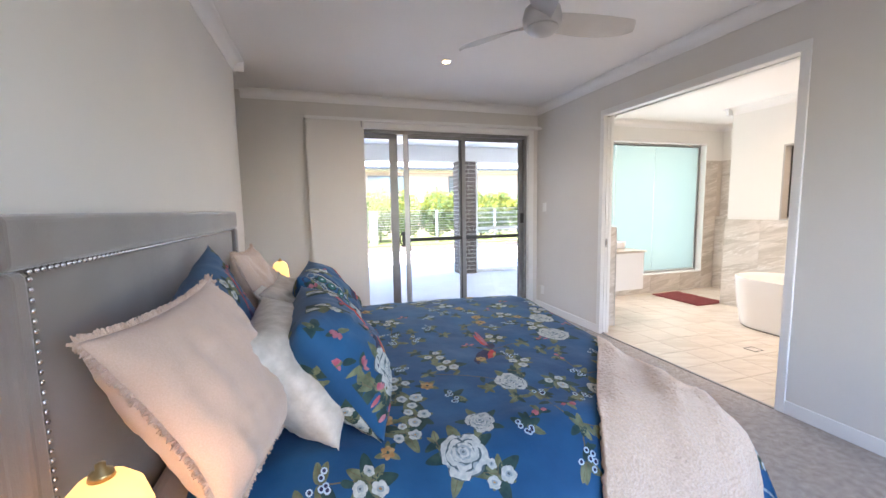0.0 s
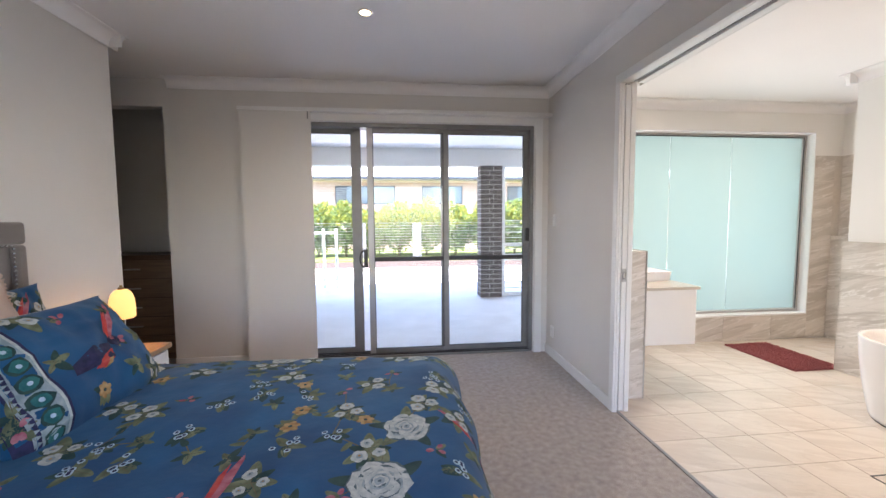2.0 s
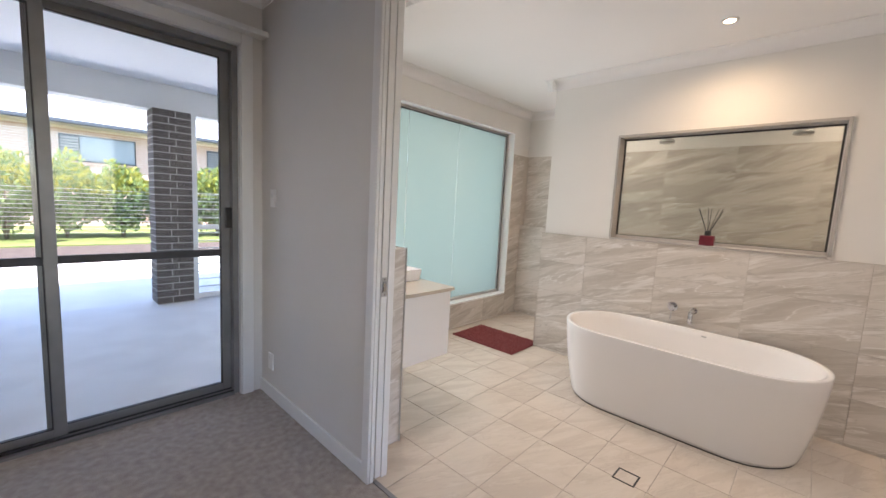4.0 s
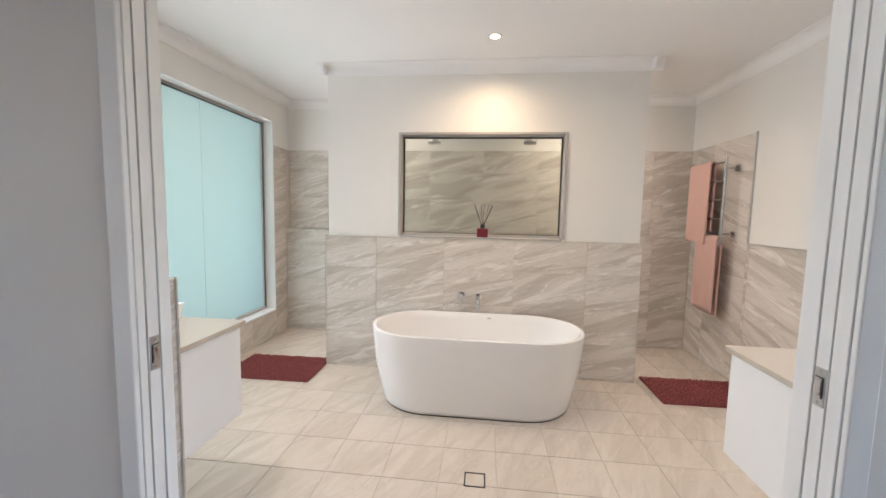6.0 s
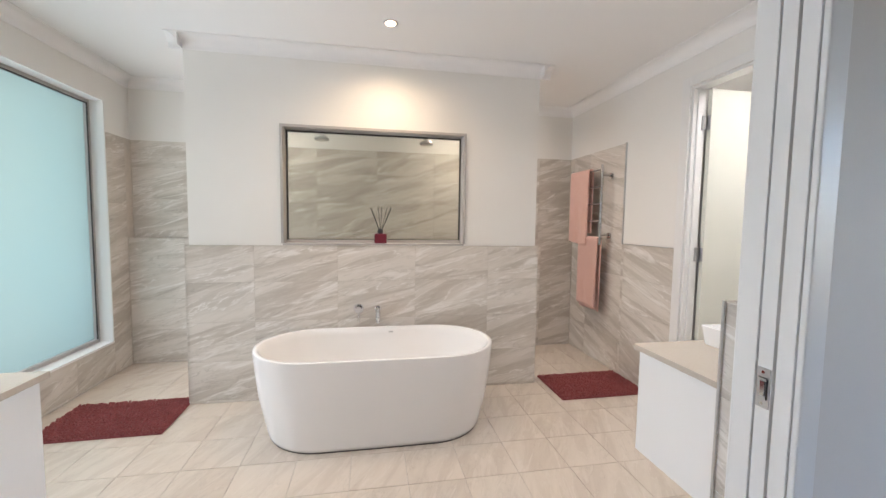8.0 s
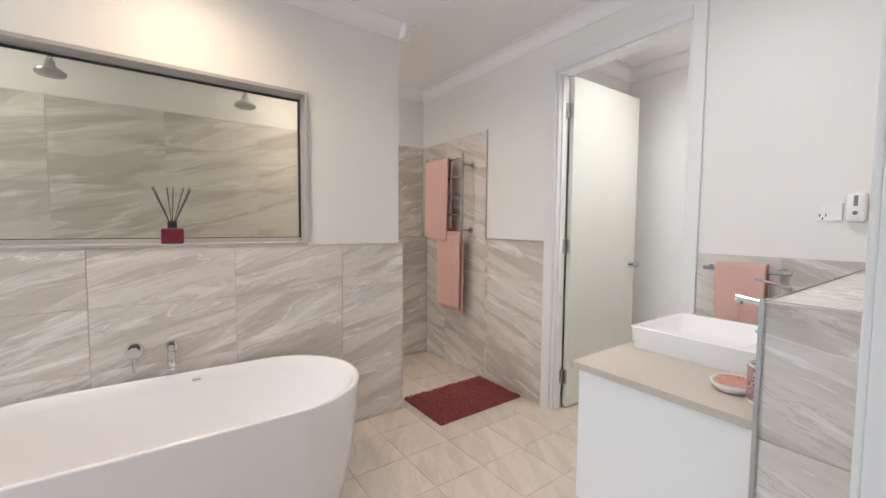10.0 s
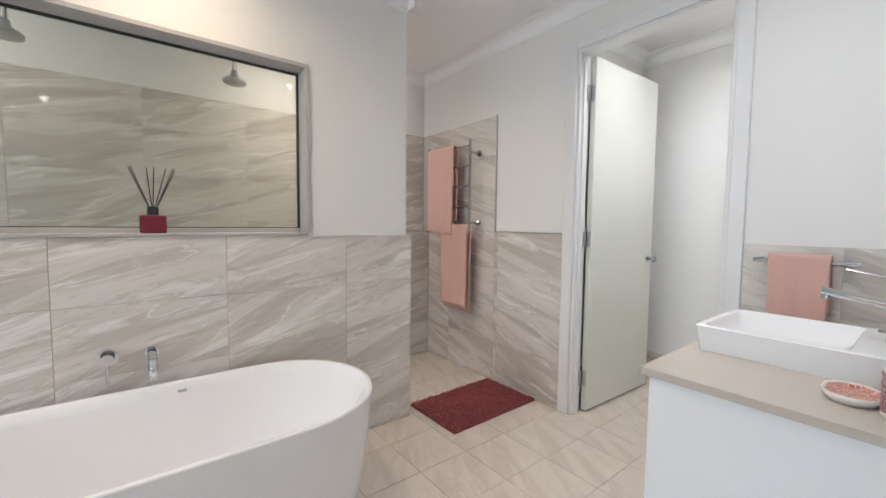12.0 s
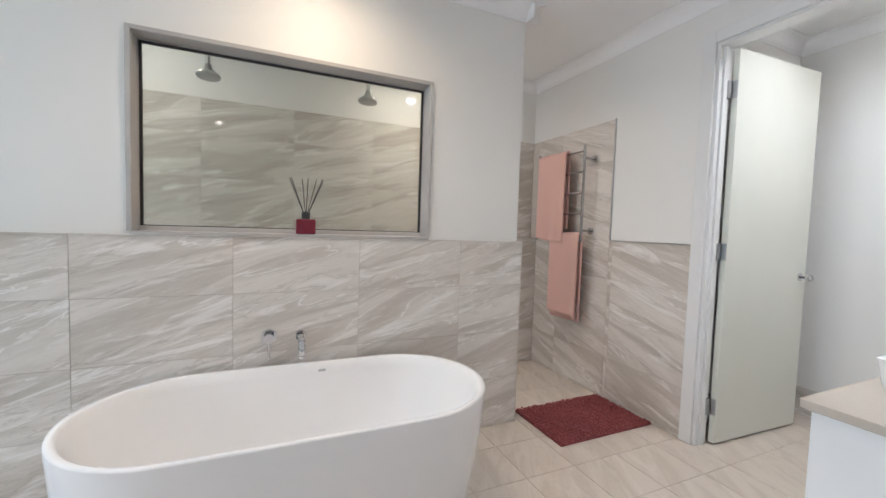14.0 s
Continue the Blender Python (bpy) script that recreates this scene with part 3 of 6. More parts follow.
for lo, hi in (((2.5, NI_A - 0.0, NI_0), (2.6, NI_A + 0.02, NI_1)), ((2.5, NI_B - 0.02, NI_0), (2.6, NI_B, NI_1)), ((2.5, NI_A + 0.02, NI_1 - 0.02), (2.6, NI_B - 0.02, NI_1)), ((2.462, NI_A + 0.02, NI_0 - 0.012), (2.6, NI_B - 0.02, NI_0 + 0.003))):
    part("lining", box(lo, hi, 0.002), M["reveal"], w, "window reveal lining, its grey carrying the shade")
for lo, hi in (((2.6, NI_A, NI_0), (2.64, NI_A + 0.024, NI_1)), ((2.6, NI_B - 0.024, NI_0), (2.64, NI_B, NI_1)), ((2.6, NI_A + 0.024, NI_1 - 0.024), (2.64, NI_B - 0.024, NI_1)), ((2.6, NI_A + 0.024, NI_0), (2.64, NI_B - 0.024, NI_0 + 0.026))):
    part("frame_bar", box(lo, hi, 0.002), M["reveal"], w, "slim grey frame")
for lo, hi in (((2.604, NI_A + 0.024, NI_0 + 0.026), (2.614, NI_A + 0.036, NI_1 - 0.024)), ((2.604, NI_B - 0.036, NI_0 + 0.026), (2.614, NI_B - 0.024, NI_1 - 0.024)), ((2.604, NI_A + 0.036, NI_1 - 0.036), (2.614, NI_B - 0.036, NI_1 - 0.024)), ((2.604, NI_A + 0.036, NI_0 + 0.026), (2.614, NI_B - 0.036, NI_0 + 0.03))):
    part("seal", box(lo, hi), M["black"], w, "black glazing seal")
pn = part("pane", box((2.616, NI_A + 0.025, NI_0 + 0.028), (2.622, NI_B - 0.025, NI_1 - 0.028)), M["pane_grey"], w, "faintly grey glass")
pn.visible_shadow = False

# low service ledge behind each vanity
LEDGE = 0.337
for nm, y0, y1 in (("wall_ledge_window_side", 0.19, BATH_N), ("wall_ledge_door_side", BATH_S, -1.855)):
    b = structure(nm, box((THIN if y0 > 0 else PART1, y0 + 0.008, 0), (LEDGE, y1 - 0.008, 1.162)), M["grout"], "half-height tiled service ledge behind the vanity", "tiled ledge")
    ys = [y0, *[y0 + 0.607 * k for k in range(1, 9) if y0 + 0.607 * k < y1 - 0.03], y1]
    tiles(b, (LEDGE, 0, 0), (0, 1, 0), (0, 0, 1), ys, (0.0, 0.27, 0.57, 0.87, 1.17), M["wall_tile"])
    end = y0 if y0 > 0 else y1
    tiles(b, (0, end + (0.008 if y0 > 0 else -0.008), 0), (1, 0, 0) if y0 > 0 else (-1, 0, 0), (0, 0, 1), (THIN, LEDGE + 0.008) if y0 > 0 else (-LEDGE - 0.008, -PART1 - 0.012), (0.0, 0.27, 0.57, 0.87, 1.17), M["wall_tile_x"])
    tiles(b, (0, 0, 1.162), (1, 0, 0), (0, 1, 0), (THIN if y0 > 0 else PART1, LEDGE + 0.008), ys, M["wall_tile"])
    part("edge_trim", box((LEDGE + 0.002, end - 0.002, 0), (LEDGE + 0.0105, end + 0.002, 1.168)), M["steel"], b, "thin metal corner trim")

# shower: low ledge along the back wall
sh_ledge = structure("wall_shower_ledge", box((BATH_E - 0.1, BATH_S, 0), (BATH_E, BATH_N, 1.2)), M["grout"], "tiled low ledge along the shower back wall", "tiled ledge")

# ---- bathroom window ----
w = thing("window_bathroom", (0, 0, 0), "tall frosted glass bathroom window with grey aluminium frame", "window", kind="structure")
X0, X1, Z0, Z1 = 0.72, 3.20, 0.30, 2.38
for lo, hi in (((X0, BATH_N + 0.10, Z0), (X0 + 0.03, BATH_N + 0.16, Z1)), ((X1 - 0.03, BATH_N + 0.10, Z0), (X1, BATH_N + 0.16, Z1)), ((X0 + 0.03, BATH_N + 0.10, Z1 - 0.03), (X1 - 0.03, BATH_N + 0.16, Z1)), ((X0 + 0.03, BATH_N + 0.10, Z0), (X1 - 0.03, BATH_N + 0.16, Z0 + 0.03))):
    part("frame_bar", box(lo, hi, 0.003), M["reveal"], w)
for lo, hi in (((X0 + 0.03, BATH_N + 0.095, Z1 - 0.042), (X1 - 0.03, BATH_N + 0.1, Z1 - 0.03)), ((X1 - 0.042, BATH_N + 0.095, Z0 + 0.03), (X1 - 0.03, BATH_N + 0.1, Z1 - 0.042))):
    part("seal", box(lo, hi), M["black"], w, "thin black glazing seal")
part("window_sill", box((X0, BATH_N - 0.012, Z0 - 0.018), (X1, BATH_N + 0.1, Z0 + 0.002), 0.003), M["white_gloss"], w, "white glossy sill")
part("reveal", box((X1 - 0.004, BATH_N - 0.004, Z0), (X1 + 0.008, BATH_N + 0.1, Z1), 0.002), M["white_gloss"], w)
part("reveal", box((X0, BATH_N - 0.004, Z1 - 0.004), (X1 - 0.004, BATH_N + 0.1, Z1 + 0.008), 0.002), M["white_gloss"], w)
for a, b in ((X0 + 0.03, 1.512), (1.517, 2.272), (2.277, X1 - 0.03)):
    part("pane", box((a, BATH_N + 0.128, Z0 + 0.03), (b, BATH_N + 0.132, Z1 - 0.03)), M["frost"], w, "frosted pale aqua glass").visible_shadow = False

# ---- sliding door ----
def sliding_door():
    d = thing("door_sliding", (0, 0, 0), "three-panel glass sliding door in grey aluminium", "sliding door", kind="structure")
    x0, x1, top = -2.86, -0.14, 2.39
    for lo, hi in (((x0, 1.40, 0), (x0 + 0.04, 1.54, top)), ((x1 - 0.04, 1.40, 0), (x1, 1.54, top)), ((x0 + 0.04, 1.40, top - 0.045), (x1 - 0.04, 1.54, top))):
        part("outer_frame", box(lo, hi, 0.003), M["alu"], d)
    sill = part("sill_track", box((x0 + 0.04, 1.38, 0), (x1 - 0.04, 1.56, 0.018), 0.002), M["alu"], d)
    for y in (1.405, 1.452, 1.498, 1.53):
        part("track_rib", box((x0 + 0.04, y, 0.018), (x1 - 0.04, y + 0.006, 0.03)), M["alu_dark"], sill)
    for name, a, b, y, rail in (("panel_right", -1.118, -0.18, 1.455, True), ("panel_middle", -1.868, -1.037, 1.43, True), ("panel_left", -2.82, -1.935, 1.50, False)):
        w = 0.058 if name == "panel_middle" else 0.075
        p = part(name, box((a, y, 0.03), (a + w, y + 0.03, top - 0.045), 0.003), M["alu_lit"] if name == "panel_middle" else M["alu"], d)
        part("stile", box((b - (0.055 if rail else 0.1), y, 0.03), (b, y + 0.03, top - 0.045), 0.003), M["alu"], p)
        part("top_rail", box((a + w, y, top - 0.085), (b - 0.055, y + 0.03, top - 0.045), 0.003), M["alu"], p)
        part("bottom_rail", box((a + w, y, 0.03), (b - 0.055, y + 0.03, 0.075), 0.003), M["alu"], p)
        for lo, hi in (((a + w, y + 0.004, 0.075), (a + w + 0.006, y + 0.026, top - 0.085)), ((b - 0.061, y + 0.004, 0.075), (b - 0.055, y + 0.026, top - 0.085)), ((a + w + 0.006, y + 0.004, top - 0.092), (b - 0.061, y + 0.026, top - 0.085)), ((a + w + 0.006, y + 0.004, 0.075), (b - 0.061, y + 0.026, 0.082))):
            part("seal", box(lo, hi), M["alu_dark"], p)
        if rail:
            part("mid_rail", box((a + w + 0.006, y + 0.002, 0.995), (b - 0.061, y + 0.028, 1.04), 0.003), M["alu_dark"], p, "dark horizontal mid rail")
        g = part("pane", box((a + w, y + 0.013, 0.075), (b - 0.055, y + 0.017, top - 0.085)), M["pane"], p, "clear glass")
        g.visible_shadow = False
    bm = bmesh.new()
    ring_path(bm, [(-1.905 - 0.045 * math.sin(radians(a)), 1.395 - 0.012 * math.sin(radians(a)), 1.03 + 0.085 * math.cos(radians(a))) for a in range(0, 181, 15)], 0.009)
    add_box(bm, (-1.915, 1.415, 0.935), (-1.875, 1.432, 1.125), 0.004)
    add_box(bm, (-1.912, 1.395, 1.1), (-1.895, 1.42, 1.125), 0.003)
    add_box(bm, (-1.912, 1.395, 0.935), (-1.895, 1.42, 0.96), 0.003)
    part("door_handle", bm, M["black"], d, "black D-shaped pull handle")
    part("lock_box", box((-0.215, 1.415, 1.19), (-0.17, 1.456, 1.33), 0.006), M["black"], d, "black lock case on the frame")
    t = thing("trim_sliding_door", (0, 0, 0), "white painted architrave of the sliding door", "architrave", kind="structure")
    for lo, hi in (((x1, FAR_Y - 0.016, 0), (x1 + 0.075, FAR_Y, top + 0.07)), ((x0 - 0.075, FAR_Y - 0.016, 0), (x0, FAR_Y, top + 0.07)), ((x0, FAR_Y - 0.016, top), (x1, FAR_Y, top + 0.07))):
        part("architrave", box(lo, hi, 0.004), M["trim"], t)
    for lo, hi in (((x1 - 0.004, FAR_Y, 0), (x1 + 0.002, 1.40, top)), ((x0, FAR_Y, top - 0.004), (x1, 1.40, top + 0.002))):
        part("reveal", box(lo, hi), M["trim"], t)


sliding_door()


def panel_blind():
    b = thing("panel_blind", (0, 0, 0), "off-white fabric panel blind drawn to one side of the sliding door", "blind")
    tr = part("track", box((-3.03, 1.255, 2.455), (-0.002, FAR_Y - 0.002, 2.485), 0.003), M["trim"], b, "long white aluminium blind track")
    part("track_lip", box((-3.03, 1.248, 2.448), (-0.002, 1.256, 2.47), 0.002), M["trim"], tr)
    for k, (x0, x1) in enumerate(((-3.02, -2.37), (-3.0, -2.40), (-2.98, -2.42))):
        y = 1.268 + 0.022 * k
        part("panel", box((x0, y, 0.03), (x1, y + 0.0025, 2.452)), M["blind"], b)
        part("bottom_bar", box((x0, y - 0.004, 0.018), (x1, y + 0.006, 0.04), 0.002), M["trim"], b)
    part("cord_clip", box((-2.402, 1.255, 2.38), (-2.392, 1.266, 2.45), 0.002), M["alu"], b)
    part("wand_joint", tube((-1.66, 1.246, 2.462), (-1.58, 1.246, 2.462), 0.006, 10), M["white_plastic"], b)


panel_blind()

# small wall plates
for nm, z, y in (("light_switch", 1.407, 1.16), ("power_outlet", 0.265, 1.19)):
    p = thing(nm, (0, y, z), "white plastic wall plate beside the sliding door", "light switch" if nm == "light_switch" else "power outlet")
    part("plate", box((-0.011, -0.037, -0.058), (0, 0.037, 0.058), 0.003), M["white_plastic"], p)
    part("rocker", box((-0.015, -0.008, 0.005 if nm == "light_switch" else 0.02), (-0.011, 0.008, 0.03 if nm == "light_switch" else 0.04), 0.001), M["white_gloss"], p)


def downlight(at):
    d = thing("downlight", at, "round recessed ceiling downlight, lit warm", "downlight", "ceiling downlights")
    part("rim", lathe([(0.03, -0.004), (0.046, -0.006), (0.05, 0.0), (0.03, 0.0)], 28), M["white_plastic"], d, smooth=True)
    part("lens", lathe([(0.0005, -0.0045), (0.031, -0.0045), (0.031, -0.001), (0.0005, -0.001)], 24), M["led"], d, "glowing warm lens")


downlight((-1.74, 0.03, BED_CEIL))
# The fixture at (0.7, -2.1) is unseen, added to go with its fill beam.
for x, y in ((2.02, -0.925), (0.7, -2.1), (0.56, 0.64), (3.0, -1.8), (3.0, 0.12)):
    downlight((x, y, BATH_CEIL))
# Unseen fixture for the toilet room's beam.
downlight((1.15, -3.4, BATH_CEIL))


def ceiling_fan():
    f = thing("ceiling_fan", (-1.62, -1.40, BED_CEIL), "brushed silver three-blade ceiling fan", "ceiling fan")
    part("canopy", lathe([(0.0005, 0.0), (0.065, 0.0), (0.06, -0.03), (0.025, -0.06), (0.0005, -0.062)], 28), M["steel"], f, smooth=True)
    part("rod", tube((0, 0, -0.06), (0, 0, -0.2), 0.013), M["steel"], f)
    part("motor", lathe([(0.0005, -0.17), (0.05, -0.175), (0.1, -0.2), (0.113, -0.25), (0.108, -0.288), (0.098, -0.302), (0.0005, -0.302)], 40), M["fan"], f, smooth=True)
    part("lower_cap", lathe([(0.0005, -0.303), (0.09, -0.303), (0.091, -0.312), (0.07, -0.332), (0.03, -0.344), (0.0005, -0.346)], 40), M["fan"], f, "smooth silver cap under the motor", smooth=True)
    for a in (-3, 115, 235):
        def blade(u, v, low=0.0):
            r = 0.08 + 0.56 * u
            wd = (0.045 + 0.042 * math.sin(math.pi * min(1.0, u * 0.85) ** 0.9)) * math.sqrt(max(0.04, 1 - max(0.0, (u - 0.86) / 0.14) ** 2))
            c = (v - 0.5) * 2
            return Vector((r, c * wd + 0.03 * math.sin(u * 2.4), -0.265 + 0.03 * u - c * 0.034 * (1 - 0.45 * u) + 0.006 * (1 - c * c) - low))
        bm = grid_mesh(lambda u, v: blade(u, v), 18, 6)
        lower = grid_mesh(lambda u, v: blade(u, v, 0.009 * (1 - (2 * v - 1) ** 2) + 0.001), 18, 6)
        tmp = bpy.data.meshes.new("tmp")
        lower.to_mesh(tmp)
        lower.free()
        bm.from_mesh(tmp)
        bpy.data.meshes.remove(tmp)
        bmesh.ops.rotate(bm, verts=bm.verts, cent=(0, 0, 0), matrix=Matrix.Rotation(radians(a), 3, "Z"))
        part("blade", bm, M["fan"], f, smooth=True)


M["fan"] = mat("silver_paint", (0.5, 0.49, 0.485), 0.4, 0.25, second=(0.55, 0.54, 0.535), scale=5)
ceiling_fan()


# ---- bath tub ----
def pill(cx, cy, hx, hy, z, n=88):
    """A loop with gently bowed long sides and round ends."""
    out = []
    for k in range(n):
        a = 2 * math.pi * (k + 0.5) / n
        c, s = math.cos(a), math.sin(a)
        r = hx * 0.96
        st = hy - r
        # stadium by angle: half-round ends joined by long sides
        y = st * max(-1.0, min(1.0, s * 1.35)) + r * math.copysign(abs(s) ** 1.6, s)
        e = max(0.0, (abs(y) - st) / r)
        x = math.copysign(hx * math.sqrt(max(0.0, 1 - min(1.0, e) ** 2)) * (1 - 0.03 * (y / hy) ** 2), c)
        out.append((cx + x, cy + y, z))
    return out


def loops_mesh(loops, close_first=True, close_last=True):
    bm = bmesh.new()
    rows = [[bm.verts.new(p) for p in lp] for lp in loops]
    n = len(rows[0])
    for a, b in zip(rows, rows[1:]):
        for k in range(n):
            bm.faces.new((a[k], a[(k + 1) % n], b[(k + 1) % n], b[k]))
    if close_first:
        bm.faces.new(rows[0][::-1])
    if close_last:
        bm.faces.new(rows[-1])
    bmesh.ops.recalc_face_normals(bm, faces=bm.faces)
    return bm


BATH_C, BATH_RIM = (2.03, -0.85), 0.565


def bathtub():
    b = thing("bathtub", (BATH_C[0], BATH_C[1], 0), "white oval free-standing bathtub with thin rim", "bathtub")
    H, hx, hy = BATH_RIM, 0.385, 0.80
    loops = []
    for z, k in ((0.012, 0.0), (0.03, 0.012), (0.1, 0.05), (0.25, 0.12), (0.4, 0.165), (0.5, 0.185), (H - 0.006, 0.195), (H, 0.19)):
        f = k / 0.195
        loops.append(pill(0, 0, hx - 0.022 * (1 - f), hy - 0.09 * (1 - f), z))
    loops.append(pill(0, 0, hx - 0.018, hy - 0.02, H + 0.001))
    loops.append(pill(0, 0, hx - 0.03, hy - 0.032, H - 0.006))
    for z, d, e in ((H - 0.05, 0.036, 0.045), (0.35, 0.06, 0.12), (0.22, 0.085, 0.19), (0.16, 0.12, 0.25), (0.13, 0.17, 0.33), (0.125, 0.26, 0.5)):
        loops.append(pill(0, 0, hx - d, hy - e, z))
    part("shell", loops_mesh(loops), M["bath_white"], b, smooth=True)
    part("plinth", loops_mesh([pill(0, 0, hx - 0.028, hy - 0.096, 0.0), pill(0, 0, hx - 0.028, hy - 0.096, 0.014)]), M["grey_plinth"], b, "dark shadow-gap plinth")
    part("waste", lathe([(0.0005, 0.0), (0.03, 0.0), (0.03, 0.006), (0.0005, 0.008)], 24, (0, 0.0, 0.124)), M["chrome"], b, smooth=True)
    bm = bmesh.new()
    add_box(bm, (hx - 0.046, -0.12, H - 0.042), (hx - 0.04, -0.085, H - 0.03), 0.002)
    part("maker_badge", bm, M["steel"], b, "small grey badge")


M["grey_plinth"] = mat("dark_plinth", (0.08, 0.08, 0.08), 0.6, second=(0.1, 0.1, 0.1), scale=9)
bathtub()


def wall_tap():
    m = thing("bath_mixer", (HW_X, -0.704, 0.7), "round chrome wall mixer with lever over the bath", "tap")
    part("rose", tube((0.0, 0, 0), (-0.012, 0, 0), 0.037, 28), M["chrome"], m, smooth=False)
    part("body", tube((-0.012, 0, 0), (-0.05, 0, 0), 0.024, 24), M["chrome"], m)
    part("lever", tube((-0.045, 0, -0.01), (-0.045, 0, -0.1), 0.005, 12), M["chrome"], m)
    s = thing("bath_spout", (HW_X, -0.852, 0.695), "chrome wall spout over the bath", "tap")
    part("rose", tube((0, 0, 0), (-0.008, 0, 0), 0.026, 24), M["chrome"], s)
    bm = bmesh.new()
    ring_path(bm, [(0, 0, 0), (-0.08, 0, 0), (-0.1, 0, -0.006), (-0.112, 0, -0.02), (-0.115, 0, -0.075)], 0.017, 18)
    part("spout", bm, M["chrome"], s, smooth=True)


wall_tap()


# ---- vanities ----
def vanity(y0, y1, near):
    """near: the y of the end that faces the opening."""
    v = thing("vanity_cabinet", (0.347, near, 0), "white wall-hung vanity cabinet", "vanity", "vanities")
    oy = -near
    lo, hi = min(y0, y1) + oy, max(y0, y1) + oy
    e = 1 if near == y0 else -1
    part("body", box((0.0, lo + (0.018 if near == y0 else 0), 0.385), (0.498, hi - (0.018 if near == y1 else 0), 0.836)), M["white_gloss"], v)
    a, b = sorted((0.0, 0.018 * e))
    part("side_panel", box((0.0, a + 0.006 * e, 0.383), (0.515, b + 0.006 * e, 0.838), 0.0015), M["white_gloss"], v, "white gloss end panel")
    mid = (lo + hi) / 2
    for a, b in ((lo + 0.026, mid - 0.002), (mid + 0.002, hi - 0.026)):
        d = part("door", box((0.498, a, 0.388), (0.516, b, 0.834), 0.002), M["white_gloss"], v)
    t = thing("stone_worktop", (0.347, near, 0.838), "beige stone vanity top with square edge", "worktop", "vanity tops")
    part("slab", box((0.0, lo - (0.012 if near == y0 else 0), 0.0), (0.533, hi + (0.012 if near == y1 else 0), 0.024), 0.002), M["stone_top"], t)
    part("front_edge", box((0.5335, lo - (0.012 if near == y0 else 0), 0.0005), (0.536, hi + (0.012 if near == y1 else 0), 0.0235), 0.0015), M["stone_top"], t)
    return v


vanity(0.298, BATH_N - 0.009, 0.298)
vanity(BATH_S + 0.009, -1.975, -1.975)


def basin(x, y, label):
    """A rectangular semi-inset basin; its back edge lies towards the ledge."""
    b = thing("basin", (x, y, 0.862), label, "basin", "basins")
    h, hx, hy = 0.083, 0.225, 0.215
    def sq(ax, ay, z, r=0.03, n=6, cx=0.0):
        pts = []
        for sx, sy, a0 in ((1, 1, 0), (-1, 1, 90), (-1, -1, 180), (1, -1, 270)):
            for k in range(n + 1):
                a = radians(a0 + 90 * k / n)
                pts.append((cx + sx * (ax - r) + r * math.cos(a), sy * (ay - r) + r * math.sin(a), z))
        return pts
    loops = [sq(hx - 0.012, hy - 0.012, 0.0, 0.02), sq(hx - 0.002, hy - 0.002, h - 0.01, 0.02), sq(hx, hy, h - 0.002, 0.02), sq(hx - 0.004, hy - 0.004, h, 0.018),
             sq(hx - 0.055, hy - 0.018, h, 0.03, cx=0.035), sq(hx - 0.062, hy - 0.028, h - 0.012, 0.035, cx=0.035), sq(hx - 0.075, hy - 0.06, h - 0.045, 0.05, cx=0.035), sq(hx - 0.1, hy - 0.1, h - 0.06, 0.05, cx=0.03), sq(0.02, 0.02, h - 0.064, 0.015, cx=0.03)]
    part("bowl", loops_mesh(loops), M["white_gloss"], b, smooth=True)
    part("waste", lathe([(0.0005, 0.0), (0.022, 0.0), (0.022, 0.004), (0.0005, 0.006)], 20, (0.03, 0, h - 0.064)), M["chrome"], b, smooth=True)
    for p in b.children:
        if p.name.startswith("bowl"):
            es = p.modifiers.new("split", "EDGE_SPLIT")
            es.split_angle = radians(40)


basin(0.63, -2.487, "white rectangular basin standing on the vanity top")
basin(0.63, 0.80, "white rectangular basin on the window-side vanity top")

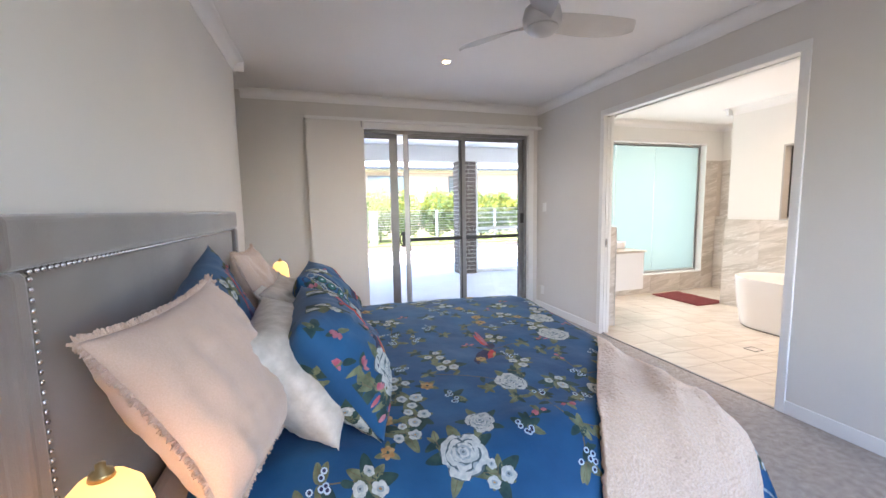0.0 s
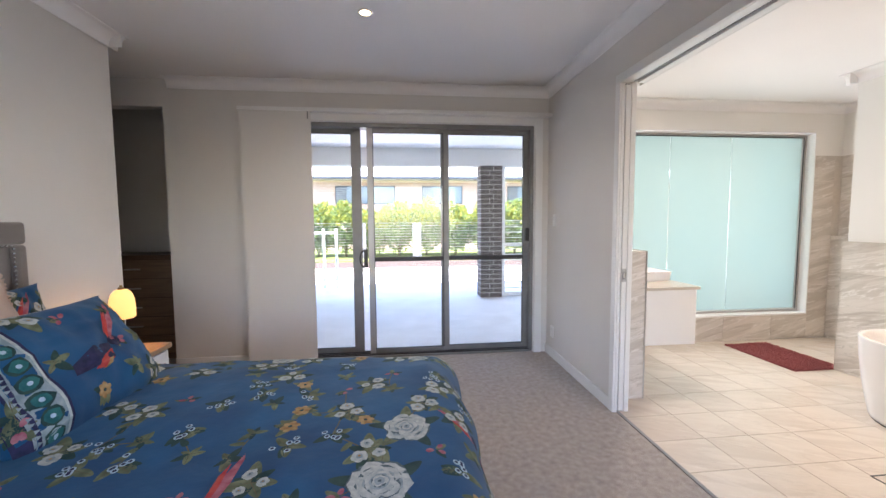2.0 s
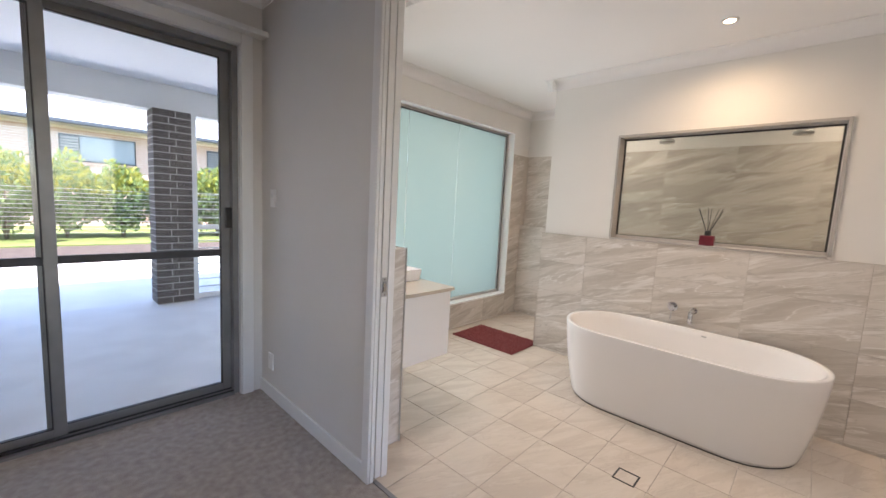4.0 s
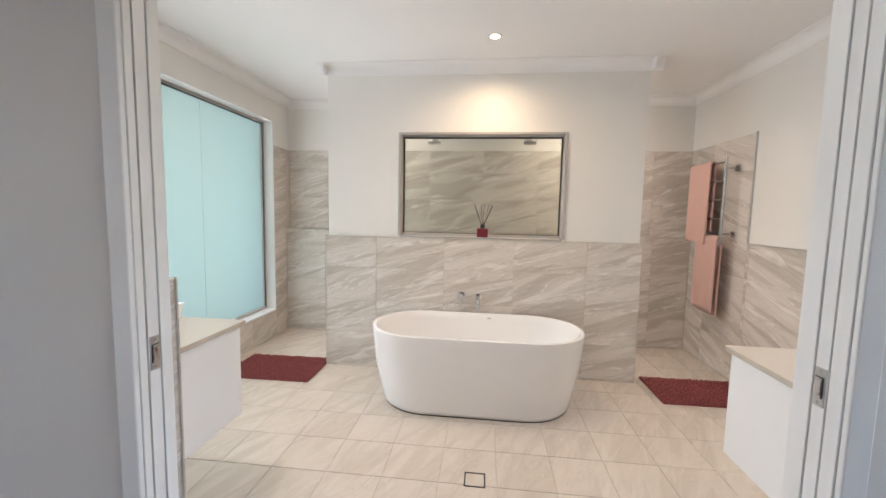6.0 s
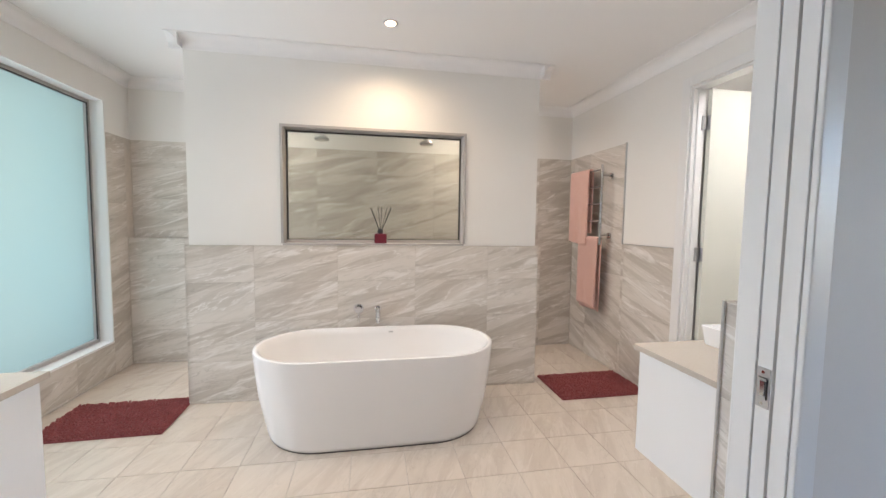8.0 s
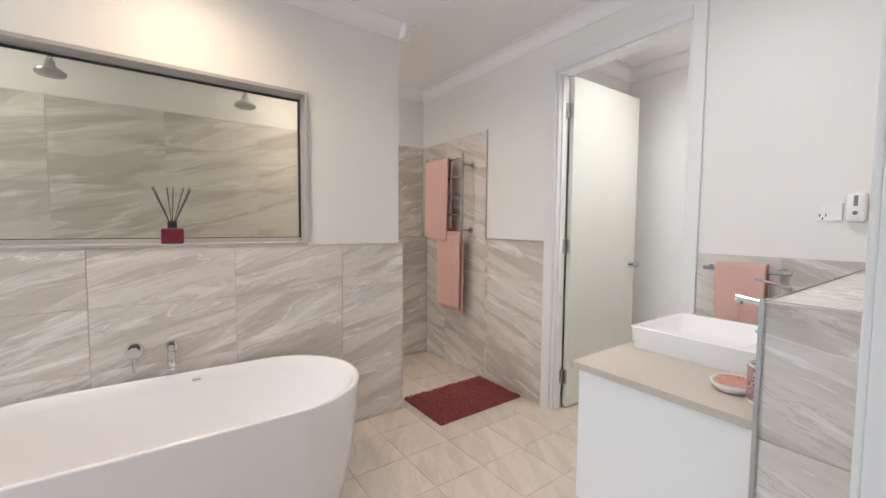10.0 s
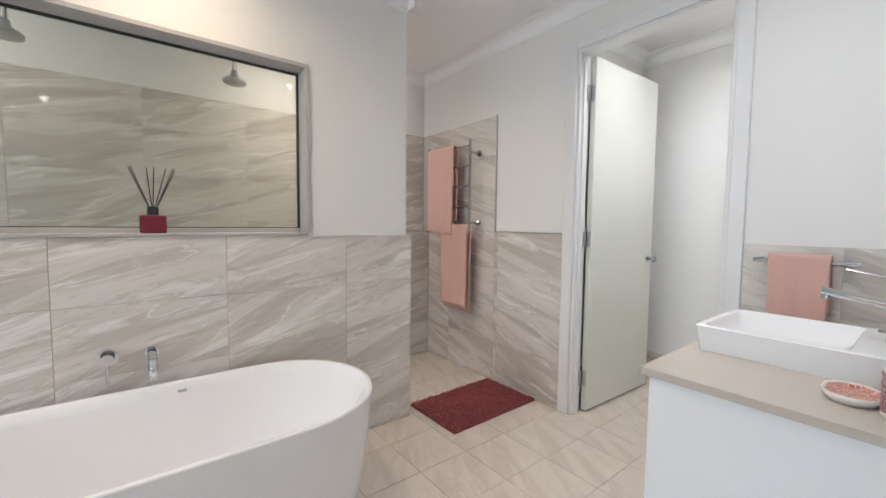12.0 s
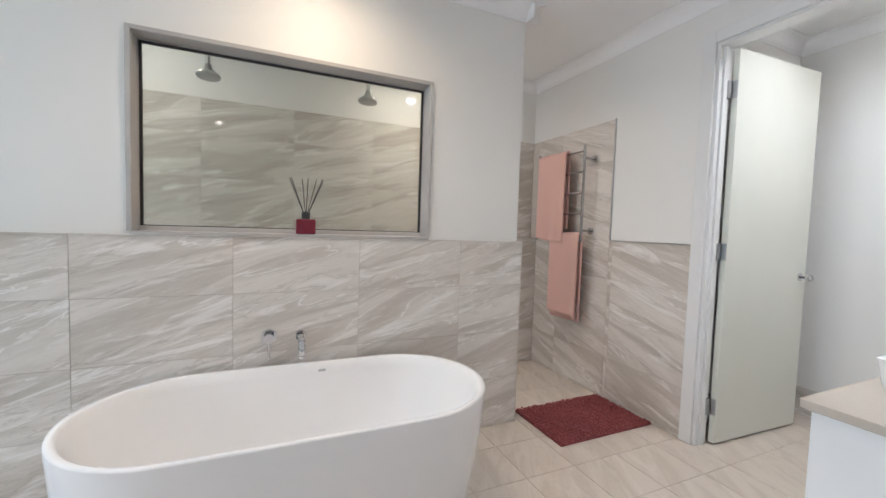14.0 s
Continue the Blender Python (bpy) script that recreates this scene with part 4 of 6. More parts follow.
# ---- toilet room door ----
def hinged_door():
    t = thing("trim_toilet_door", (0, 0, 0), "white painted architrave and jamb of the toilet door", "door frame", kind="structure")
    y = BATH_S
    for lo, hi in (((1.85, y, 0), (1.925, y + 0.018, 2.455)), ((0.935, y, 0), (1.0, y + 0.018, 2.455)), ((1.0, y, 2.385), (1.85, y + 0.018, 2.455))):
        part("architrave", box(lo, hi, 0.005), M["trim"], t)
    for lo, hi in (((1.832, y - 0.1, 0), (1.85, y, 2.385)), ((1.0, y - 0.1, 0), (1.018, y, 2.385)), ((1.018, y - 0.1, 2.367), (1.832, y, 2.385))):
        part("jamb", box(lo, hi, 0.002), M["trim"], t)
    for lo, hi in (((1.82, y - 0.062, 0), (1.832, y - 0.03, 2.367)), ((1.018, y - 0.062, 0), (1.03, y - 0.03, 2.367))):
        part("stop", box(lo, hi, 0.002), M["trim"], t)
    d = thing("door_toilet", (1.826, y - 0.1, 0), "cream flush toilet door standing wide open", "door", kind="structure", rz=-2)
    part("leaf", box((-0.036, -0.822, 0.014), (0.0, -0.012, 2.36), 0.002), M["leaf_pane"], d)
    for z in (0.235, 1.18, 2.13):
        h = part("hinge", tube((0.0, 0.004, z - 0.05), (0.0, 0.004, z + 0.05), 0.007, 12), M["steel"], d, "dark steel butt hinge")
        part("hinge_plate", box((-0.034, -0.0125, z - 0.05), (-0.002, -0.0095, z + 0.05)), M["steel"], h)
        part("hinge_plate", box((-0.006, -0.002, z - 0.05), (0.004, 0.03, z + 0.05), 0.001), M["steel"], h)
    k = part("knob", tube((-0.036, -0.757, 1.02), (-0.044, -0.757, 1.02), 0.026, 24), M["chrome"], d, "round chrome door knob")
    part("knob_grip", lathe([(0.0005, 0.0), (0.009, 0.0), (0.009, 0.02), (0.022, 0.03), (0.026, 0.045), (0.02, 0.058), (0.0005, 0.06)], 24), M["chrome"], k, smooth=True)
    g = k.children[0]
    g.matrix_local = pose(-0.044, -0.757, 1.02, 0, -90, 0)
    part("latch_plate", box((-0.026, -0.8235, 0.98), (-0.01, -0.8215, 1.06)), M["steel"], d)


hinged_door()
structure("baseboard_toilet", boxes([((0.7, -4.25, 0), (2.0, -4.242, 0.2)), ((1.992, -4.242, 0), (2.0, BATH_S - 0.1, 0.2))]), M["wall_tile_x"], "beige stone tile skirting in the toilet room", "tile skirting")


# ---- bathroom things ----
def bath_mat(x0, y0, x1, y1, turn):
    m = thing("bath_mat", ((x0 + x1) / 2, (y0 + y1) / 2, 0.0), "dark red shaggy chenille bath mat on the tiles", "bath mat", "bath mats", rz=turn)
    hx, hy = (x1 - x0) / 2, (y1 - y0) / 2
    rnd = random.Random(int(abs(y0) * 100))
    part("backing", box((-hx, -hy, 0.001), (hx, hy, 0.009), 0.002), M["mat_red"], m)
    bm = bmesh.new()
    n, k = 46, 30
    for i in range(n):
        for j in range(k):
            x = -hx + (j + 0.5 + rnd.uniform(-0.3, 0.3)) * 2 * hx / k
            y = -hy + (i + 0.5 + rnd.uniform(-0.3, 0.3)) * 2 * hy / n
            a, ln = rnd.uniform(0, 6.28), rnd.uniform(0.006, 0.013)
            bmesh.ops.create_icosphere(bm, subdivisions=1, radius=0.0085, matrix=Matrix.Translation((x + ln * 0.5 * math.cos(a), y + ln * 0.5 * math.sin(a), 0.012 + rnd.uniform(0, 0.005))) @ Matrix.Rotation(a, 4, "Z") @ Matrix.Diagonal((1.35, 0.8, 0.8, 1)))
    me = mesh("shag", bm, M["mat_red"], True)
    p = new("shag", me)
    p.parent = m
    tagged(p, "", "", kind="stuff")


bath_mat(2.045, 0.53, 2.56, 1.30, 1)
bath_mat(2.108, -3.045, 2.59, -2.285, 0.5)

fd = thing("floor_drain", (1.055, -0.882, 0), "square tile-insert floor drain with dark frame", "floor drain")
for lo, hi in (((-0.057, -0.057, -0.004), (0.057, -0.049, 0.0025)), ((-0.057, 0.049, -0.004), (0.057, 0.057, 0.0025)), ((-0.057, -0.049, -0.004), (-0.049, 0.049, 0.0025)), ((0.049, -0.049, -0.004), (0.057, 0.049, 0.0025))):
    part("slot", box(lo, hi), M["black"], fd)
part("insert", box((-0.048, -0.048, -0.004), (0.048, 0.048, 0.0015), 0.001), M["floor_tile"], fd)


def diffuser():
    d = thing("reed_diffuser", (2.492, -0.873, 1.216), "raspberry red reed diffuser with black reeds on the window ledge", "reed diffuser")
    part("jar", box((-0.03, -0.048, 0.0), (0.03, 0.048, 0.078), 0.007, 3), M["diff_red"], d, smooth=False)
    part("collar", lathe([(0.0005, 0.078), (0.021, 0.078), (0.021, 0.112), (0.015, 0.116), (0.0005, 0.116)], 22), M["black"], d)
    rnd = random.Random(5)
    for a, b in ((-0.055, 0.01), (-0.05, -0.012), (-0.012, 0.02), (0.006, -0.01), (0.036, 0.012), (0.055, -0.008), (0.058, 0.004)):
        part("reed", tube((b * 0.1, a * -0.15, 0.1), (b, a * -1.45, 0.282 + rnd.uniform(-0.006, 0.006)), 0.0022, 6), M["black"], d)


diffuser()


def shower_head(y):
    s = thing("shower_head", (3.1, y, BATH_CEIL), "round chrome shower head on a ceiling arm", "shower head", "shower heads")
    part("rose", lathe([(0.0005, 0), (0.03, 0), (0.028, -0.012), (0.0005, -0.014)], 24), M["chrome"], s, smooth=True)
    part("arm", tube((0, 0, -0.01), (0, 0, -0.5), 0.0125, 18), M["chrome"], s)
    part("head", lathe([(0.0005, -0.485), (0.02, -0.49), (0.022, -0.52), (0.05, -0.535), (0.066, -0.548), (0.066, -0.562), (0.06, -0.568), (0.0005, -0.57)], 32), M["steel"], s, smooth=True)


shower_head(-0.355)
shower_head(-1.315)


def cloth(name, parent, x0, x1, front, back, ztop, zf, zb, seed, thick=0.012):
    """A towel folded over a bar: front and back hang to zf and zb."""
    rnd = random.Random(seed)
    ph = [rnd.uniform(0, 6.28) for _ in range(4)]
    def fn(u, v, off=0.0):
        x = x0 + (x1 - x0) * u
        lf, lb, r = ztop - zf, ztop - zb, (front - back) / 2
        arc = math.pi * r
        d = v * (lf + arc + lb)
        fold = 0.009 * math.sin(u * 6 + ph[0]) + 0.005 * math.sin(u * 14 + ph[1])
        if d < lf:
            k = 1 - d / lf
            return Vector((x + 0.012 * (u - 0.5) * k * -1.2, front + off + fold * k, zf + d + (0.006 * math.sin(u * 5 + ph[2]) + 0.03 * (u - 0.5)) * k))
        if d < lf + arc:
            a = (d - lf) / r
            return Vector((x, (front + back) / 2 + (r + off) * math.cos(a), ztop + (r + off) * math.sin(a) * 0.8))
        k = (d - lf - arc) / lb
        return Vector((x, back - off + fold * k, ztop - (d - lf - arc)))
    bm = grid_mesh(lambda u, v: fn(u, v, 0.0), 24, 60)
    ob = part(name, bm, M["towel"], parent, smooth=True)
    so = ob.modifiers.new("thickness", "SOLIDIFY")
    so.thickness, so.offset = thick, 0.0
    return ob


def heated_rail():
    y = BATH_S + 0.012
    r = thing("towel_ladder", (0, y, 0), "chrome ladder towel warmer on the tiled wall", "towel rail")
    yy = 0.105
    for x in (2.745, 3.30):
        part("upright", tube((x, yy, 1.195), (x, yy, 1.955), 0.0115, 18), M["bar_chrome"], r)
    for z in (1.91, 1.75, 1.585, 1.42, 1.245):
        part("rung", tube((2.745, yy, z), (3.30, yy, z), 0.0085, 14), M["bar_chrome"], r)
    for x in (2.745, 3.30):
        for z in (1.855, 1.285):
            b = part("bracket", tube((x, 0.0, z), (x, yy, z), 0.0095, 14), M["bar_chrome"], r)
            part("flange", tube((x, 0.0, z), (x, 0.014, z), 0.026, 24), M["bar_chrome"], b)
    a = thing("towel", (0, y, 0), "salmon pink folded towel over the top rung", "towel", "towels on the ladder")
    cloth("cloth", a, 2.925, 3.285, yy + 0.024, yy - 0.02, 1.915, 1.19, 1.30, 3)
    b = thing("towel", (0, y, 0), "salmon pink towel hanging from the bottom rung", "towel", "towels on the ladder")
    cloth("cloth", b, 2.745, 3.09, yy + 0.022, yy - 0.018, 1.25, 0.585, 0.545, 9)


heated_rail()


def hand_rail():
    y = BATH_S + 0.012
    r = thing("hand_towel_rail", (0, y, 0), "short chrome towel bar on the tiled wall", "towel rail")
    part("bar", tube((0.545, 0.073, 1.128), (0.875, 0.073, 1.128), 0.0105, 20), M["bar_chrome"], r)
    for x in (0.585, 0.845):
        part("post", tube((x, 0.0, 1.133), (x, 0.07, 1.133), 0.011, 16), M["chrome"], r)
    t = thing("hand_towel", (0, y, 0), "salmon pink hand towel over the chrome bar", "towel")
    cloth("cloth", t, 0.625, 0.82, 0.094, 0.05, 1.14, 0.86, 0.93, 21, 0.009)


hand_rail()

g = thing("shaver_outlet", (0.455, BATH_S, 1.387), "white double power outlet plate", "power outlet")
part("plate", box((-0.036, 0, -0.036), (0.038, 0.011, 0.036), 0.003), M["white_plastic"], g)
part("rocker", box((0.012, 0.011, 0.01), (0.03, 0.014, 0.026), 0.001), M["white_gloss"], g)
for a, b, c in ((0.03, -0.012, 20), (0.012, -0.012, -20), (0.021, -0.026, 0)):
    part("socket_slot", box((a - 0.0018, 0.0109, b - 0.006), (a + 0.0018, 0.0115, b + 0.006)), M["black"], g)
g = thing("air_freshener", (0.379, BATH_S, 1.404), "white plug-in air freshener in the outlet", "air freshener")
part("body", box((-0.03, 0.0, -0.06), (0.03, 0.045, 0.06), 0.018, 4), M["white_gloss"], g, smooth=True)
part("slot", box((-0.006, 0.044, 0.005), (0.006, 0.0455, 0.045), 0.0005), M["alu"], g)
part("button", tube((0, 0.044, -0.022), (0, 0.047, -0.022), 0.008, 16), M["alu"], g)

# vanity things
def basin_tap(x, y, z):
    t = thing("basin_tap", (x, y, z), "chrome lever basin mixer with long spout", "tap", "basin taps")
    part("base", lathe([(0.0005, 0), (0.029, 0), (0.029, 0.006), (0.0005, 0.007)], 28), M["chrome"], t)
    part("column", tube((0, 0, 0.006), (0, 0, 0.15), 0.0225, 28), M["chrome"], t, smooth=False)
    part("cap", tube((0, 0, 0.153), (0, 0, 0.185), 0.0235, 28), M["chrome"], t)
    part("spout", tube((0.01, 0, 0.105), (0.165, 0, 0.13), 0.0125, 20), M["chrome"], t)
    part("aerator", tube((0.155, 0, 0.129), (0.155, 0, 0.108), 0.011, 18), M["chrome"], t)
    part("lever", tube((0.01, 0, 0.178), (0.115, 0, 0.2), 0.0042, 12), M["chrome"], t)


basin_tap(0.418, -2.49, 0.945)
basin_tap(0.418, 0.80, 0.945)


def mandala(name, ink, ground, scale, rough):
    """Small printed rosettes: rings round scattered centres."""
    m = mat(name, ink, rough)
    n, l = m.node_tree.nodes, m.node_tree.links
    tc, vo, sn, r, mx = n.new("ShaderNodeTexCoord"), n.new("ShaderNodeTexVoronoi"), n.new("ShaderNodeMath"), n.new("ShaderNodeMapRange"), n.new("ShaderNodeMix")
    vo.inputs["Scale"].default_value, vo.inputs["Randomness"].default_value = scale, 0.35
    l.new(tc.outputs["Object"], vo.inputs["Vector"])
    mul = n.new("ShaderNodeMath")
    mul.operation, sn.operation = "MULTIPLY", "SINE"
    mul.inputs[1].default_value = 30.0
    l.new(vo.outputs["Distance"], mul.inputs[0])
    l.new(mul.outputs[0], sn.inputs[0])
    r.inputs["From Min"].default_value, r.inputs["From Max"].default_value = 0.1, 0.6
    l.new(sn.outputs[0], r.inputs["Value"])
    mx.data_type = "RGBA"
    mx.inputs[6].default_value, mx.inputs[7].default_value = (*ink, 1), (*ground, 1)
    l.new(r.outputs[0], mx.inputs[0])
    l.new(mx.outputs[2], n["Principled BSDF"].inputs["Base Color"])
    return m


M["paisley"] = mandala("mauve_print", (0.24, 0.085, 0.095), (0.6, 0.47, 0.45), 38, 0.5)
M["paisley_orange"] = mandala("terracotta_print", (0.42, 0.11, 0.06), (0.72, 0.55, 0.45), 55, 0.4)
M["ceramic"] = mat("cream_ceramic", (0.72, 0.68, 0.63), 0.3, second=(0.75, 0.71, 0.66), scale=12)
t = thing("toothbrush_tumbler", (0.388, -2.09, 0.862), "cream tumbler with mauve mandala print on the vanity top", "tumbler")
part("cup", lathe([(0.0005, 0.0), (0.034, 0.0), (0.038, 0.006), (0.038, 0.012), (0.036, 0.012), (0.037, 0.1), (0.038, 0.104), (0.035, 0.106), (0.033, 0.1), (0.032, 0.012), (0.0005, 0.01)], 40), M["ceramic"], t, smooth=True)
part("printed_band", lathe([(0.0372, 0.014), (0.0385, 0.014), (0.0392, 0.098), (0.0379, 0.098)], 40), M["paisley"], t, "mauve mandala pattern", smooth=True)
t = thing("soap_dish", (0.474, -2.15, 0.862), "oval soap dish with terracotta mandala print", "soap dish")
part("dish", loops_mesh([pill(0, 0, 0.04, 0.055, 0.0), pill(0, 0, 0.05, 0.066, 0.012), pill(0, 0, 0.052, 0.068, 0.022), pill(0, 0, 0.048, 0.064, 0.022), pill(0, 0, 0.04, 0.056, 0.013)]), M["ceramic"], t, smooth=True)
part("printed_centre", loops_mesh([pill(0, 0, 0.046, 0.061, 0.0195), pill(0, 0, 0.04, 0.055, 0.0145)], False), M["paisley_orange"], t, "terracotta mandala pattern", smooth=True)
t = thing("soap_dispenser", (0.39, -2.21, 0.862), "soap dispenser with mauve print and steel pump", "soap dispenser")
part("bottle", lathe([(0.0005, 0.0), (0.036, 0.0), (0.038, 0.01), (0.038, 0.1), (0.034, 0.112), (0.016, 0.118), (0.0005, 0.118)], 36), M["paisley"], t, smooth=True)
part("pump_collar", tube((0, 0, 0.118), (0, 0, 0.134), 0.0165, 22), M["steel"], t)
part("pump_stem", tube((0, 0, 0.134), (0, 0, 0.16), 0.008, 14), M["steel"], t)
part("nozzle", tube((-0.008, 0, 0.163), (0.055, 0.012, 0.166), 0.005, 12), M["steel"], t)


# ---- bed ----
BED_Y0, BED_Y1, BED_X1, BED_Z = -2.34, -0.46, -1.43, 0.589


def fold(s, edge, r):
    """Along a sheet that bends down past an edge: (how far out, how far down)."""
    if s <= edge:
        return s, 0.0
    a = (s - edge) / r
    if a < math.pi / 2:
        return edge + r * math.sin(a), r * (1 - math.cos(a))
    d = s - edge - r * math.pi / 2
    return edge + r + 0.10 * d, r + d * 0.99


def duvet_at(x, y, lift=0.0):
    """The top of the duvet for flat cloth coordinates x, y."""
    px, dx = fold(x, BED_X1, 0.2)
    if y > (BED_Y0 + BED_Y1) / 2:
        py, dy = fold(y, BED_Y1 - 0.05, 0.12)
    else:
        q, dy = fold(-y, -(BED_Y0 + 0.17), 0.34)
        py = -q
    down = max(dx, dy) + 0.35 * min(dx, dy)
    u, v = (x + 2.4) / 1.0, (y + 1.41) / 0.95
    puff = 0.03 * (1 - min(1, abs(v)) ** 3) - 0.008 * u * u * 0.5
    w = noise.noise(Vector((x * 2.1, y * 2.3, 0.3))) * 0.016 + noise.noise(Vector((x * 6.5 + y * 2.0, y * 5, 1.7))) * 0.008 + noise.noise(Vector((x * 16 - y * 9, y * 15 + x * 6, 4.1))) * 0.0022
    soft = 1 + 2.2 * min(1.0, down / 0.3)
    hang = min(1.0, down / 0.25)
    wave = 0.022 * math.sin((x if dy > dx else y) * 11 + 2.0 * noise.noise(Vector((x * 2, y * 2, 5)))) * hang
    n = Vector((1.0 if dx >= dy else 0.0, 0.0 if dx >= dy else (1.0 if y > -1.4 else -1.0), 0.0))
    p = Vector((px, py, max(0.06, BED_Z + 0.083 * max(0.0, min(1.0, (y + 2.1) / 1.4)) + (puff + w * soft) * (1 - hang) - down + (w * 0.5 if hang else 0)))) + n * wave
    nz = Vector((n.x * hang, n.y * hang, 1.001 - hang)).normalized()
    return p + nz * lift


PETAL = {
    "white": mat("print_white", (0.34, 0.38, 0.38), 0.7, second=(0.52, 0.54, 0.52), scale=60, detail=3),
    "grey": mat("print_slate", (0.05, 0.085, 0.105), 0.7, second=(0.10, 0.14, 0.16), scale=40),
    "white2": mat("print_grey", (0.2, 0.26, 0.29), 0.7, second=(0.32, 0.37, 0.39), scale=40, detail=3),
    "orange": mat("print_ochre", (0.28, 0.15, 0.05), 0.7, second=(0.46, 0.32, 0.16), scale=40),
    "green": mat("print_olive", (0.07, 0.09, 0.05), 0.7, second=(0.2, 0.22, 0.13), scale=22),
    "deep": mat("print_dark_green", (0.01, 0.035, 0.04), 0.7, second=(0.03, 0.07, 0.06), scale=22),
    "pink": mat("print_pink", (0.3, 0.06, 0.1), 0.7, second=(0.44, 0.19, 0.22), scale=30),
    "stem": mat("print_stem", (0.10, 0.085, 0.05), 0.7, second=(0.16, 0.13, 0.07), scale=30),
    "berry": mat("print_berry", (0.32, 0.45, 0.58), 0.7, second=(0.48, 0.58, 0.66), scale=30),
    "navy": mat("print_navy", (0.012, 0.016, 0.05), 0.7, second=(0.03, 0.03, 0.09), scale=30),
    "teal": mat("print_teal", (0.012, 0.09, 0.10), 0.7, second=(0.03, 0.15, 0.15), scale=30),
    "red": mat("print_red", (0.42, 0.03, 0.04), 0.7, second=(0.5, 0.1, 0.07), scale=30),
}


class Print:
    """Printed motifs laid on a cloth; at(u, v, lift) gives the cloth's surface in metres of cloth."""

    def __init__(self, at, seed):
        self.at, self.rnd, self.bms, self.level = at, random.Random(seed), {}, 0

    def shape(self, ink, pts, layer):
        bm = self.bms.setdefault(ink, bmesh.new())
        cx, cy = sum(p[0] for p in pts) / len(pts), sum(p[1] for p in pts) / len(pts)
        lift = 0.0012 + 0.0007 * layer
        rings = [[bm.verts.new(self.at(cx + (x - cx) * f, cy + (y - cy) * f, lift)) for x, y in pts] for f in (1.0, 0.5)]
        c = bm.verts.new(self.at(cx, cy, lift))
        n = len(pts)
        for k in range(n):
            j = (k + 1) % n
            bm.faces.new((rings[0][k], rings[0][j], rings[1][j], rings[1][k]))
            bm.faces.new((rings[1][k], rings[1][j], c))

    def blob(self, ink, x, y, rx, ry, a, layer=0, n=12, wob=0.12):
        pts = []
        for k in range(n):
            t = 2 * math.pi * k / n
            r = 1 + wob * self.rnd.uniform(-1, 1)
            px, py = rx * r * math.cos(t), ry * r * math.sin(t)
            pts.append((x + px * math.cos(a) - py * math.sin(a), y + px * math.sin(a) + py * math.cos(a)))
        self.shape(ink, pts, layer)

    def leaf(self, x, y, ln, a, ink="green", layer=0):
        pts = []
        for k in range(14):
            t = 2 * math.pi * k / 14
            px, py = ln * (0.5 + 0.5 * math.cos(t)), ln * 0.23 * math.sin(t) * (1 - 0.35 * math.cos(t))
            pts.append((x + px * math.cos(a) - py * math.sin(a), y + px * math.sin(a) + py * math.cos(a)))
        self.shape(ink, pts, layer)
        if ink == "green":
            self.stroke("stem", [(x, y), (x + ln * 0.9 * math.cos(a), y + ln * 0.9 * math.sin(a))], 0.0012, layer + 1)

    def stroke(self, ink, pts, w, layer=0):
        bm = self.bms.setdefault(ink, bmesh.new())
        lift = 0.001 + 0.0007 * layer
        fine = []
        for (ax, ay), (bx, by) in zip(pts, pts[1:]):
            m = max(1, int(math.hypot(bx - ax, by - ay) / 0.03))
            fine += [(ax + (bx - ax) * k / m, ay + (by - ay) * k / m) for k in range(m)]
        fine.append(pts[-1])
        prev = None
        for k, (x, y) in enumerate(fine):
            q, p = fine[min(k + 1, len(fine) - 1)], fine[max(k - 1, 0)]
            d = math.hypot(q[0] - p[0], q[1] - p[1]) or 1
            nx, ny = -(q[1] - p[1]) / d * w, (q[0] - p[0]) / d * w
            row = (bm.verts.new(self.at(x + nx, y + ny, lift)), bm.verts.new(self.at(x - nx, y - ny, lift)))
            if prev:
                bm.faces.new((prev[0], row[0], row[1], prev[1]))
            prev = row

    def rose(self, x, y, r):
        for k in range(5):
            self.leaf(x + r * 0.5 * math.cos(k * 1.26 + 0.4), y + r * 0.5 * math.sin(k * 1.26 + 0.4), r * 1.1, k * 1.26 + 0.4 + self.rnd.uniform(-0.3, 0.3), "green" if k % 2 else "deep")
        self.blob("white2", x, y, r * 0.8, r * 0.78, 0, 1, 16)
        for ring, (m, rr, s) in enumerate(((6, 0.62, 0.5), (5, 0.42, 0.42), (4, 0.24, 0.32), (3, 0.1, 0.2))):
            for k in range(m):
                a = 2 * math.pi * (k + self.rnd.uniform(-0.3, 0.3)) / m + ring * 0.7
                cx, cy = x + r * rr * math.cos(a), y + r * rr * math.sin(a)
                w = self.rnd.uniform(0.75, 1.1)
                self.blob("grey", cx - r * 0.02 * math.cos(a), cy - r * 0.02 * math.sin(a), r * s * 0.78, r * s * 1.16 * w, a, 1 + ring * 2, 13, 0.14)
                self.blob("white", cx, cy, r * s * 0.72, r * s * 1.0 * w, a, 1.6 + ring * 2, 13, 0.2)
                self.blob("white2", cx - r * s * 0.22 * math.cos(a), cy - r * s * 0.22 * math.sin(a), r * s * 0.44, r * s * 0.74 * w, a, 2.2 + ring * 2, 11, 0.2)
        self.blob("grey", x, y, r * 0.06, r * 0.05, 0, 9)

